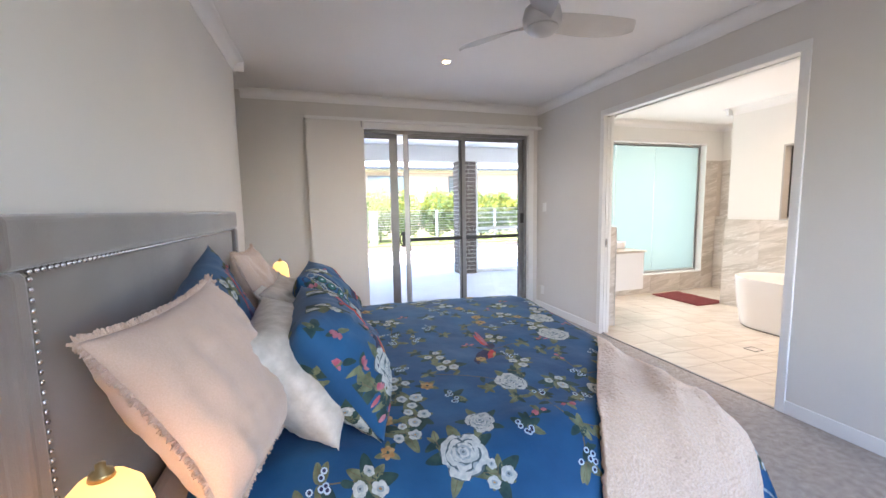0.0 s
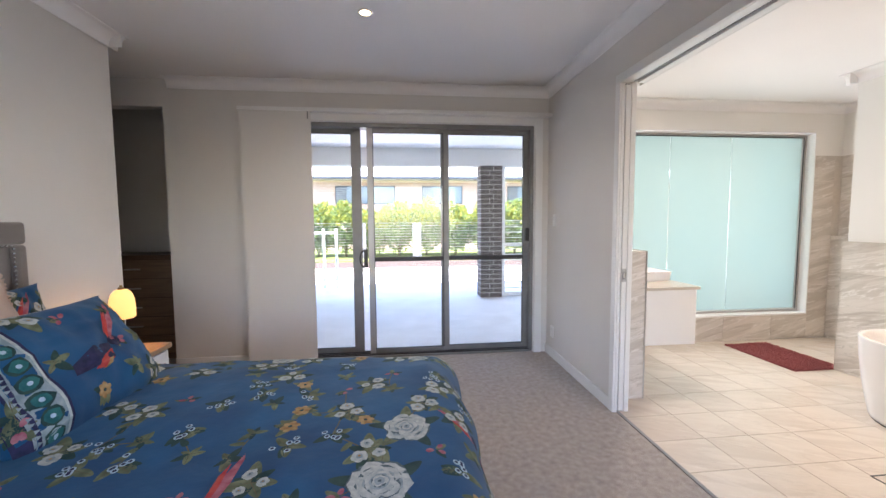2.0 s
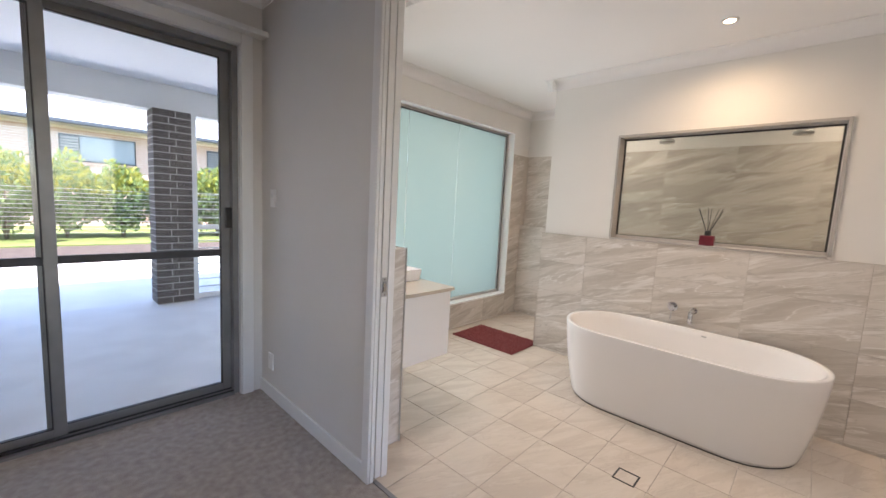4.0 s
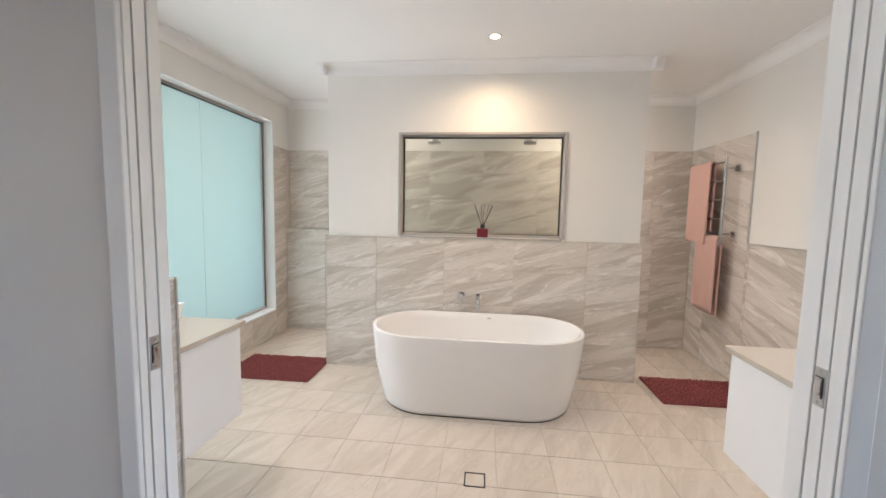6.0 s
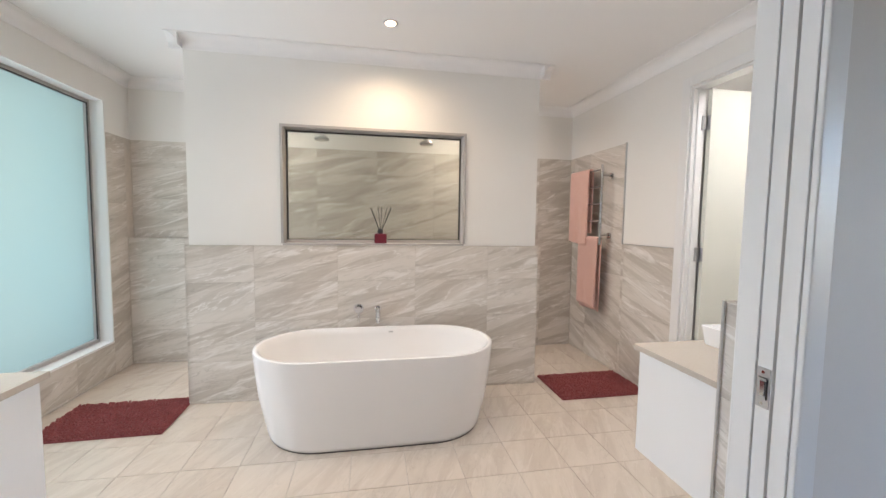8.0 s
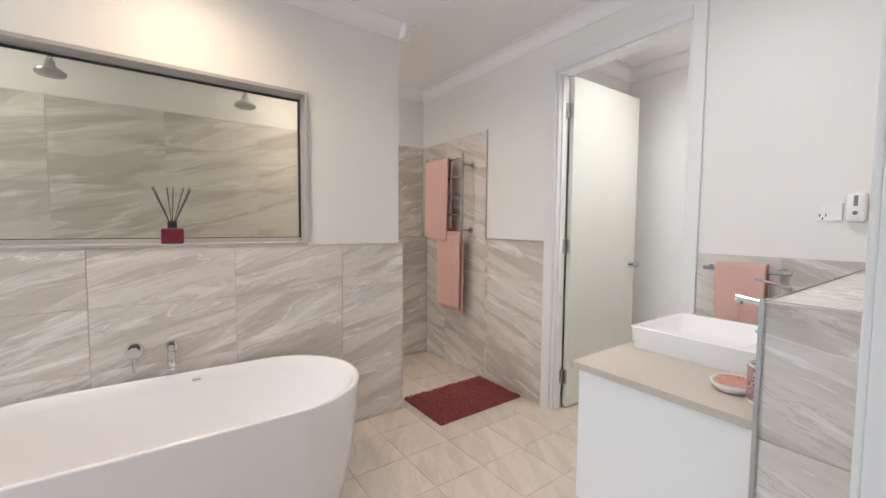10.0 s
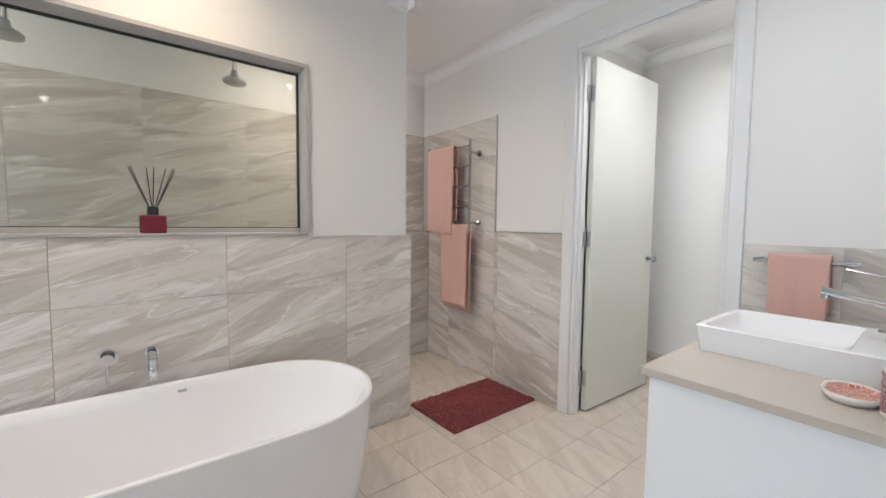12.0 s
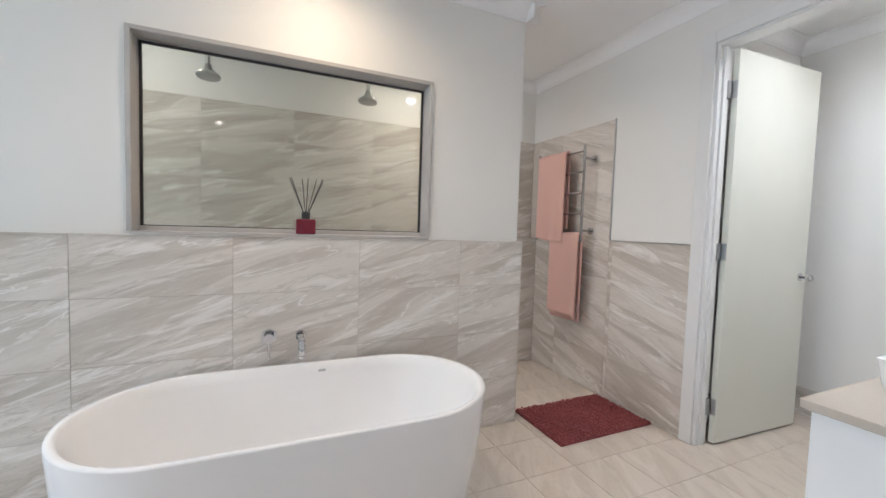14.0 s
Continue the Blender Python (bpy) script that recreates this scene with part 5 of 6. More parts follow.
    def daisy(self, x, y, r, ink="white"):
        for k in range(4):
            self.leaf(x, y, r * 2.0, self.rnd.uniform(0, 6.28), "green" if k < 3 else "deep")
        for k in range(6):
            a = 2 * math.pi * k / 6 + 0.3
            self.blob(ink, x + r * 0.6 * math.cos(a), y + r * 0.6 * math.sin(a), r * 0.5, r * 0.4, a, 2, 10)
        self.blob("deep" if ink == "orange" else "orange", x, y, r * 0.24, r * 0.24, 0, 3, 8)

    def cluster(self, x, y):
        a = self.rnd.uniform(0, 6.28)
        for k in range(7):
            self.leaf(x, y, self.rnd.uniform(0.06, 0.1), a + k * 0.9 + self.rnd.uniform(-0.2, 0.2), ("green", "deep")[k % 2])
        for k in range(3):
            t = a + k * 2.1
            cx, cy, r = x + 0.036 * math.cos(t), y + 0.036 * math.sin(t), self.rnd.uniform(0.018, 0.03)
            for q in range(5):
                s = 2 * math.pi * q / 5 + k
                self.blob("white", cx + r * 0.5 * math.cos(s), cy + r * 0.5 * math.sin(s), r * 0.5, r * 0.55, s, 2, 9, 0.2)
            self.blob("white2", cx, cy, r * 0.42, r * 0.38, 0, 3, 9, 0.2)
            self.blob(self.rnd.choice(("grey", "orange")), cx, cy, r * 0.17, r * 0.15, 0, 4, 8, 0.2)

    def berries(self, x, y):
        for k in range(6):
            a, d = self.rnd.uniform(0, 6.28), self.rnd.uniform(0.012, 0.045)
            bx, by = x + d * math.cos(a), y + d * math.sin(a)
            self.blob("berry", bx, by, 0.011, 0.011, 0, 2, 9, 0.08)
            self.blob("navy", bx, by, 0.006, 0.006, 0, 3, 8, 0.05)
        for k in range(4):
            self.leaf(x, y, 0.07, self.rnd.uniform(0, 6.28), self.rnd.choice(("green", "deep")))

    def buds(self, x, y):
        for k in range(3):
            a = self.rnd.uniform(0, 6.28)
            self.blob("pink", x + 0.022 * math.cos(a), y + 0.022 * math.sin(a), 0.014, 0.009, a, 2, 9)
        self.leaf(x, y, 0.05, self.rnd.uniform(0, 6.28))
        self.leaf(x, y, 0.05, self.rnd.uniform(0, 6.28), "deep")

    def spray(self, x, y):
        for k in range(5):
            self.leaf(x, y, self.rnd.uniform(0.035, 0.065), k * 1.25 + self.rnd.uniform(-0.3, 0.3), self.rnd.choice(("green", "green", "deep")))

    def bird(self, x, y, a, s=1.0):
        c, n = math.cos(a), math.sin(a)
        def at(u, v):
            return x + s * (u * c - v * n), y + s * (u * n + v * c)
        self.shape("navy", [at(*q) for q in ((0.02, 0.02), (-0.06, 0.055), (-0.16, 0.05), (-0.19, 0.02), (-0.1, -0.01), (-0.02, -0.03))], 1)
        self.shape("red", [at(*q) for q in ((0.0, 0.0), (-0.03, -0.03), (-0.09, -0.03), (-0.12, -0.01), (-0.06, 0.005))], 2)
        self.blob("navy", *at(0.045, 0.012), 0.03 * s, 0.026 * s, a, 2)
        self.shape("pink", [at(*q) for q in ((0.04, 0.02), (0.12, 0.06), (0.2, 0.115), (0.215, 0.135), (0.13, 0.1), (0.06, 0.05))], 2)
        self.shape("red", [at(*q) for q in ((0.03, 0.03), (0.1, 0.075), (0.17, 0.13), (0.12, 0.11), (0.05, 0.06))], 3)
        self.shape("orange", [at(*q) for q in ((-0.02, -0.02), (-0.06, -0.035), (-0.1, -0.03), (-0.06, -0.018))], 3)

    def done(self, parent, name="floral_print"):
        for ink, bm in self.bms.items():
            part(name, bm, PETAL[ink], parent)["kind"] = "stuff"


def bed_things():
    b = thing("bed", (0, 0, 0), "king bed with grey studded velvet headboard, made up", "bed")
    part("base", box((-3.46, BED_Y0 + 0.05, 0.06), (BED_X1 - 0.04, BED_Y1 - 0.05, 0.3), 0.02), M["hb_velvet"], b, "grey upholstered bed base")
    part("mattress", box((-3.46, BED_Y0 + 0.04, 0.3), (BED_X1 - 0.02, BED_Y1 - 0.04, 0.56), 0.06, 4), M["linen"], b)
    hb = part("headboard", box((HB_X + 0.002, -2.53, 0.0), (-3.505, -0.35, 1.415), 0.018, 3), M["hb_velvet"], b, "grey velvet headboard")
    for lo, hi in (((-3.53, -2.53, 1.30), (-3.475, -0.35, 1.418)), ((-3.53, -2.53, 0.0), (-3.475, -2.462, 1.30)), ((-3.53, -0.418, 0.0), (-3.475, -0.35, 1.30))):
        part("border_roll", box(lo, hi, 0.02, 4), M["hb_velvet"], hb)
    bm = bmesh.new()
    studs = [(-3.482, -2.457 + 0.0225 * k, 1.296) for k in range(91)] + [(-3.482, y, 1.28 - 0.0225 * k) for y in (-2.459, -0.421) for k in range(40)]
    for p in studs:
        bmesh.ops.create_icosphere(bm, subdivisions=1, radius=0.0075, matrix=Matrix.Translation(p))
    st = part("studs", bm, M["chrome"], hb, "row of small chrome studs", smooth=True)
    st["kind"] = "stuff"

    d = thing("duvet", (0, 0, 0), "deep blue duvet printed with flowers, leaves and birds", "duvet")
    x0, x1, y0, y1 = -3.3, BED_X1 + 0.50, BED_Y0 - 0.46, BED_Y1 + 0.42
    ob = part("cover", grid_mesh(lambda u, v: duvet_at(x0 + (x1 - x0) * u, y0 + (y1 - y0) * v), 130, 130), M["duvet"], d, smooth=True)
    so = ob.modifiers.new("thickness", "SOLIDIFY")
    so.thickness, so.offset = 0.02, -1.0
    pr = Print(duvet_at, 11)
    # large roses and named flowers
    for x, y, r in ((-2.46, -2.30, 0.085), (-2.11, -1.97, 0.075), (-1.60, -1.52, 0.095), (-1.52, -1.25, 0.085), (-2.35, -2.18, 0.06), (-2.78, -0.62, 0.085), (-2.15, -0.50, 0.07), (-1.45, -0.55, 0.055), (-1.72, -2.12, 0.08), (-1.12, -0.9, 0.08), (-1.1, -1.7, 0.08), (-2.9, -1.45, 0.075)):
        pr.rose(x, y, r)
    pr.bird(-2.05, -1.62, radians(55), 1.1)
    pr.bird(-1.2, -1.25, radians(120), 0.9)
    used = [(-2.46, -2.30), (-2.11, -1.97), (-1.60, -1.52), (-1.52, -1.25), (-2.35, -2.18), (-2.05, -1.62), (-2.78, -0.62), (-2.15, -0.5), (-1.45, -0.55), (-1.72, -2.12), (-2.9, -1.45)]
    rnd = random.Random(4)
    tries = 0
    while len(used) < 205 and tries < 9000:
        tries += 1
        x, y = rnd.uniform(-3.0, x1 - 0.05), rnd.uniform(y0 + 0.1, y1 - 0.05)
        if min(math.hypot(x - a, y - c) for a, c in used) < 0.1 or (y < -2.4 and rnd.random() < 0.75):
            continue
        k = rnd.random()
        if k < 0.24:
            pr.cluster(x, y)
        elif k < 0.36:
            pr.daisy(x, y, rnd.uniform(0.022, 0.034), "orange")
        elif k < 0.6:
            pr.berries(x, y)
        elif k < 0.74:
            pr.buds(x, y)
        else:
            pr.spray(x, y)
        near = min(used, key=lambda q: math.hypot(q[0] - x, q[1] - y))
        if rnd.random() < 0.62:
            mx, my = (x + near[0]) / 2 + rnd.uniform(-0.04, 0.04), (y + near[1]) / 2 + rnd.uniform(-0.04, 0.04)
            pts = [((1 - t) ** 2 * x + 2 * t * (1 - t) * mx + t * t * near[0], (1 - t) ** 2 * y + 2 * t * (1 - t) * my + t * t * near[1]) for t in (0, 0.17, 0.33, 0.5, 0.67, 0.83, 1)]
            pr.stroke("stem", pts, 0.0022)
            for t in (2, 4):
                pr.leaf(*pts[t], 0.05, rnd.uniform(0, 6.28), rnd.choice(("green", "deep")))
        used.append((x, y))
    # border along the hems
    for y in (y0 + 0.03, y0 + 0.16):
        pr.stroke("white2", [(x0 + 0.3, y), (x1 - 0.03, y)], 0.006)
    for k in range(26):
        pr.blob("teal", x0 + 0.35 + k * 0.09, y0 + 0.095, 0.032, 0.032, 0, 1, 12)
    pr.done(d)

    # fleecy throw over the near foot corner
    t = thing("throw_blanket", (0, 0, 0), "cream fleecy throw draped over the corner of the bed", "throw")
    def throw(u, v):
        # cloth coordinates between four corners on the duvet
        p, q = Vector((-1.42 + 0.36 * v, -1.66 - 0.30 * v)), Vector((-2.33 + 0.93 * v, -2.92 - 0.06 * v))
        k = p.lerp(q, u)
        x, y = k.x + 0.02 * math.sin(u * 9 + 1), k.y
        rough = 0.006 * noise.noise(Vector((x * 75, y * 75, 2))) + 0.008 * noise.noise(Vector((x * 7, y * 7, 7))) + 0.012 * math.sin(v * 17 + 2.5 * noise.noise(Vector((u * 2.5, v * 1.5, 1)))) * (1 - 0.5 * u)
        return duvet_at(x, y, max(0.018, 0.022 + rough) + 0.008 * math.exp(-(v / 0.04) ** 2))
    ob = part("fleece", grid_mesh(throw, 200, 120), M["throw"], t, smooth=True)
    so = ob.modifiers.new("thickness", "SOLIDIFY")
    so.thickness, so.offset = 0.022, -1.0


bed_things()


def pillow(name, label, at, w, h, thick, tilt, yaw=0, roll=0, material=None, prints="", seed=1, fringe=False, ears=0.05, flange=0.0):
    """A soft pillow: its face looks along +x before tilt (back from upright), yaw and roll in its own plane."""
    p = thing(name, (0, 0, 0), label, "pillow" if "cushion" not in name else "cushion", "pillows on the bed")
    p.matrix_world = Matrix.Translation(at) @ Matrix.Rotation(radians(yaw), 4, "Z") @ Matrix.Rotation(radians(-tilt), 4, "Y") @ Matrix.Rotation(radians(roll), 4, "X")
    rnd = random.Random(seed)
    off = rnd.uniform(0, 50)
    def face(a, b, side):
        """a, b from -1 to 1 across and up."""
        pin = 1 - ears * (1 - abs(a) ** 2.2) * abs(b) ** 3 * 1.6
        pin2 = 1 - ears * (1 - abs(b) ** 2.2) * abs(a) ** 3 * 1.6
        y, z = a * w / 2 * pin2, b * h / 2 * pin
        t = thick / 2 * 1.18 * max(0.0, (1 - abs(a) ** 2.8)) ** 0.62 * max(0.0, (1 - abs(b) ** 2.8)) ** 0.62
        wr = 0.018 * noise.noise(Vector((a * 2.2 + off, b * 2.2, side))) + 0.012 * noise.noise(Vector((a * 6 + off, b * 2.4, side * 2))) + 0.007 * noise.noise(Vector((a * 3, b * 11 + off, side)))
        edge = min(1.0, 5 * (1 - max(abs(a), abs(b))))
        sag = -0.02 * b * (1 - b * b)
        return Vector((side * (t + wr * edge) + sag, y, z))
    n = 36
    bm = bmesh.new()
    for side in (1, -1):
        vs = [[bm.verts.new(face(-1 + 2 * i / n, -1 + 2 * j / n, side)) for j in range(n + 1)] for i in range(n + 1)]
        for i in range(n):
            for j in range(n):
                q = (vs[i][j], vs[i + 1][j], vs[i + 1][j + 1], vs[i][j + 1])
                bm.faces.new(q if side > 0 else q[::-1])
    bmesh.ops.remove_doubles(bm, verts=bm.verts, dist=0.0008)
    part("casing", bm, material, p, smooth=True)
    if flange:
        bm = bmesh.new()
        def fl(s, k):
            a, b = s
            return Vector((0.004 * noise.noise(Vector((a * 5 + off, b * 5, 3))), a * (w / 2 + flange * k), b * (h / 2 + flange * k)))
        ring = [(-1 + 2 * i / 20, -1) for i in range(20)] + [(1, -1 + 2 * i / 20) for i in range(20)] + [(1 - 2 * i / 20, 1) for i in range(20)] + [(-1, 1 - 2 * i / 20) for i in range(20)]
        rows = [[bm.verts.new(fl(s, k)) for s in ring] for k in (-0.3, 0.4, 1.0)]
        for r0, r1 in zip(rows, rows[1:]):
            for k in range(len(ring)):
                j = (k + 1) % len(ring)
                bm.faces.new((r0[k], r0[j], r1[j], r1[k]))
        ob = part("flange", bm, material, p, smooth=True)
        ob.modifiers.new("thickness", "SOLIDIFY").thickness = 0.004
    if fringe:
        bm = bmesh.new()
        m = 1300
        for k in range(m):
            s = 4 * k / m
            e, f = int(s), (s - int(s)) * 2 - 1
            a, b = ((f, -1), (1, f), (-f, 1), (-1, -f))[e]
            base = face(a * 0.985, b * 0.985, 1)
            out = Vector((rnd.uniform(-0.5, 0.5), a * (1 if e in (1, 3) else 0) + rnd.uniform(-0.6, 0.6), b * (1 if e in (0, 2) else 0) + rnd.uniform(-0.6, 0.6))).normalized()
            tip = base + out * rnd.uniform(0.008, 0.02)
            add_tube(bm, base, tip, 0.0034, 5, 0.002, False)
        fr = part("fringe", bm, M["linen"], p, "frayed cotton fringe")
        fr["kind"] = "stuff"
    if prints:
        def at_cloth(u, v, lift):
            a, b = max(-0.99, min(0.99, u / (w / 2))), max(-0.99, min(0.99, v / (h / 2)))
            q = face(a, b, 1)
            return q + Vector((lift * 1.6 + 0.001, 0, 0))
        pr = Print(at_cloth, seed)
        lim = (w / 2 - 0.03, h / 2 - 0.03)
        border = 0.0
        if "border" in prints:
            e = 1 if "right" in prints else -1
            border = 0.13
            y = e * (w / 2 - 0.075)
            pr.blob("navy", y, 0, 0.001, 0.001, 0)
            for yy, ink, ww in ((e * (w / 2 - 0.03), "navy", 0.022), (e * (w / 2 - 0.052), "white2", 0.004), (e * (w / 2 - 0.064), "navy", 0.005), (e * (w / 2 - 0.15), "white", 0.004), (e * (w / 2 - 0.158), "navy", 0.004)):
                pr.stroke(ink, [(yy, -h / 2 + 0.02), (yy, 0), (yy, h / 2 - 0.02)], ww, 1)
            pr.stroke("white2", [(e * (w / 2 - 0.107), -h / 2 + 0.02), (e * (w / 2 - 0.107), h / 2 - 0.02)], 0.04, 0)
            k = -h / 2 + 0.05
            while k < h / 2 - 0.03:
                pr.blob("deep", e * (w / 2 - 0.107), k, 0.033, 0.031, 0, 2, 12)
                pr.blob("teal", e * (w / 2 - 0.107), k, 0.024, 0.023, 0, 3, 10)
                pr.blob("berry", e * (w / 2 - 0.107), k, 0.008, 0.008, 0, 4, 8)
                for q in range(3):
                    pr.shape("white2", [(e * (w / 2 - 0.055), k + 0.02 * q), (e * (w / 2 - 0.055), k + 0.02 * q + 0.014), (e * (w / 2 - 0.068), k + 0.02 * q + 0.007)], 3)
                k += 0.066
        used = []
        if "bird" in prints:
            pr.bird(-0.02 if border == 0 else (-0.06 if "right" in prints else 0.06), -0.02, radians(20), 1.1)
            used.append((0, 0))
        if "rose" in prints:
            q = (lim[0] * -0.62, -0.12)
            pr.rose(*q, 0.1)
            used.append(q)
        tries = 0
        while tries < 500 and len(used) < 17:
            tries += 1
            u, v = rnd.uniform(-lim[0], lim[0]), rnd.uniform(-lim[1], lim[1])
            if border and (u * (1 if "right" in prints else -1)) > w / 2 - 0.2:
                continue
            if used and min(math.hypot(u - a, v - c) for a, c in used) < 0.12:
                continue
            (pr.cluster(u, v) if rnd.random() < 0.25 else pr.daisy(u, v, 0.028, "orange") if rnd.random() < 0.2 else pr.spray(u, v) if rnd.random() < 0.5 else pr.buds(u, v))
            used.append((u, v))
        for k in range(9):
            u, v = rnd.choice((-1, -1, 1)) * (w / 2) * rnd.uniform(0.86, 0.97), rnd.uniform(-lim[1], lim[1])
            (pr.spray if k % 3 else pr.buds)(u, v)
        pr.done(p)
        back = Print(lambda u, v, lift: face(max(-0.99, min(0.99, u / (w / 2))), max(-0.99, min(0.99, v / (h / 2))), -1) - Vector((lift * 1.6 + 0.001, 0, 0)), seed + 50)
        for k in range(12):
            u, v = -(w / 2) * rnd.uniform(0.5, 0.96), rnd.uniform(-lim[1], lim[1])
            (back.spray, back.buds, back.cluster)[k % 3](u, v)
        back.done(p)
    return p


BLUE = "blue floral pillow with birds and leaves"
pillow("pillow", BLUE + " against the headboard", (-3.29, -1.77, 0.95), 0.84, 0.54, 0.18, 17, 4, 8, M["duvet"], "bird", 21)
pillow("pillow", BLUE + " behind the fringed cushion", (-3.36, -0.66, 0.88), 0.5, 0.46, 0.15, 14, -4, 0, M["duvet"], "bird", 22)
pillow("cushion", "blush linen cushion with frayed fringe, leaning on its corner", (-3.21, -2.24, 0.915), 0.53, 0.57, 0.2, 27, -18, 6, M["linen"], "", 23, True, 0.07)
pillow("cushion", "blush linen cushion with frayed fringe against the headboard", (-3.26, -0.93, 0.94), 0.54, 0.54, 0.16, 20, -2, 0, M["linen"], "", 24, True, 0.07)
pillow("pillow", "cream satin pillow with woven pattern, leaning", (-3.02, -1.88, 0.82), 0.70, 0.48, 0.25, 33, 3, 0, M["satin"], "", 25, False, 0.03)
pillow("pillow", "cream satin pillow with woven pattern behind the bordered pillow", (-3.06, -0.98, 0.81), 0.7, 0.46, 0.2, 40, -3, 0, M["satin"], "", 26, False, 0.03, 0.02)
pillow("pillow", "blue floral pillow with a white rose and teal border", (-2.86, -1.84, 0.825), 0.72, 0.52, 0.28, 30, 2, 0, M["duvet"], "rose bird border right", 27, False, 0.03)
pillow("pillow", "blue floral pillow with teal medallion border and a bird", (-2.87, -0.94, 0.83), 0.72, 0.54, 0.25, 32, -3, 0, M["duvet"], "bird border", 28, False, 0.03)


def bedside(y):
    t = thing("bedside_table", (-3.33, y, 0), "white bedside table with a timber top", "bedside table", "bedside tables")
    part("body", box((-0.22, -0.24, 0.08), (0.2, 0.24, 0.56), 0.006), M["trim"], t)
    part("top", box((-0.235, -0.255, 0.56), (0.225, 0.255, 0.595), 0.006), M["wood_mid"], t, "mid-brown timber top")
    for z0, z1 in ((0.1, 0.32), (0.335, 0.55)):
        dr = part("drawer", box((0.2, -0.225, z0), (0.215, 0.225, z1), 0.003), M["trim"], t)
        part("handle", box((0.215, -0.05, (z0 + z1) / 2 - 0.006), (0.228, 0.05, (z0 + z1) / 2 + 0.006), 0.003), M["steel"], dr)
    for a in (-0.19, 0.17):
        for b in (-0.21, 0.21):
            part("leg", tube((a, b, 0), (a, b, 0.08), 0.014, 12), M["wood_mid"], t)
    l = thing("table_lamp", (-3.235, y, 0.595), "brass table lamp with glowing amber dome shade", "table lamp", "bedside lamps")
    part("foot", lathe([(0.0005, 0), (0.07, 0), (0.07, 0.01), (0.02, 0.018), (0.0005, 0.02)], 32), M["brass"], l, smooth=True)
    part("stem", tube((0, 0, 0.015), (0, 0, 0.3), 0.008, 14), M["brass"], l)
    part("shade", lathe([(0.05, 0.232), (0.06, 0.233), (0.066, 0.24), (0.067, 0.29), (0.063, 0.345), (0.052, 0.385), (0.033, 0.406), (0.012, 0.412)], 36), M["lamp_glow"], l, "glowing amber glass dome", smooth=True)
    part("finial", lathe([(0.0005, 0.408), (0.018, 0.41), (0.016, 0.42), (0.007, 0.426), (0.007, 0.434), (0.0005, 0.436)], 20), M["brass"], l, smooth=True)


bedside(-0.06)
bedside(-2.785)


def tallboy():
    d = thing("chest_of_drawers", (-4.23, 1.82, 0), "tall dark timber chest of drawers in the recess", "chest of drawers")
    part("carcass", box((-0.42, -0.2, 0.05), (0.42, 0.25, 1.05), 0.004), M["wood_dark"], d)
    part("top", box((-0.44, -0.225, 1.05), (0.44, 0.255, 1.085), 0.005), M["wood_dark"], d)
    for k in range(5):
        z0 = 0.07 + k * 0.195
        dr = part("drawer", box((-0.405, -0.22, z0), (0.405, -0.2, z0 + 0.18), 0.004), M["wood_drawer"], d)
        part("handle", box((-0.07, -0.238, z0 + 0.085), (0.07, -0.22, z0 + 0.098), 0.003), M["steel"], dr)
    part("plinth", box((-0.4, -0.18, 0), (0.4, 0.23, 0.05)), M["wood_dark"], d)


M["wood_drawer"] = mat("drawer_wood", (0.13, 0.085, 0.058), 0.5, second=(0.2, 0.135, 0.09), scale=3, stretch=(1, 12, 12), bump=0.08, bump_scale=20)
tallboy()

# ---- outside ----
structure("ground", box((-70, 1.6, -0.4), (70, 130, -0.06)), M["paving"], "pale sunlit concrete yard reaching away", "ground")
structure("pavement_patio", box((-3.45, 1.6, -0.3), (6, 4.62, -0.012)), M["concrete"], "pale concrete patio slab", "patio")
structure("ceiling_patio", box((-3.45, 1.6, 2.72), (6, 5.2, 2.85)), M["ceiling"], "white painted patio ceiling", "ceiling")
structure("trim_patio_beam", box((-3.45, 4.5, 2.40), (6, 4.75, 2.72), 0.004), M["trim"], "white painted patio beam", "beam")
structure("trim_fascia", box((-3.6, 5.2, 2.62), (6.2, 5.24, 2.9), 0.003), M["gutter"], "dark gutter along the patio roof", "gutter")
structure("roof_own", box((-9, -6, 2.9), (8, 5.2, 3.1)), M["roof"], "grey roof of the house", "roof")


def brick_mesh(w, d, h):
    return mesh("brick", box((-w / 2, -d / 2, -h / 2), (w / 2, d / 2, h / 2), 0.004, 1), M["brick"])


def brick_pillar(x0, x1, y0, y1, top):
    p = thing("pillar_patio", (0, 0, 0), "dark brown brick patio pillar with pale mortar", "pillar", kind="structure")
    part("mortar_core", box((x0 + 0.006, y0 + 0.006, -0.012), (x1 - 0.006, y1 - 0.006, top)), M["mortar"], p, "pale mortar")
    h, j = 0.076, 0.010
    full, half = brick_mesh(0.23, y1 - y0, h), brick_mesh(x1 - x0 - 0.24, y1 - y0, h)
    z, k = 0.0, 0
    while z + h < top + 0.01:
        for q, (me, w) in enumerate(((full, 0.23), (half, x1 - x0 - 0.24)) if k % 2 else ((half, x1 - x0 - 0.24), (full, 0.23))):
            o = new("brick", me)
            o.parent = p
            o.location = (x0 + w / 2 if q == 0 else x1 - w / 2, (y0 + y1) / 2, z + h / 2)
        z += h + j
        k += 1


brick_pillar(-0.10, 0.30, 4.36, 4.7, 2.40)

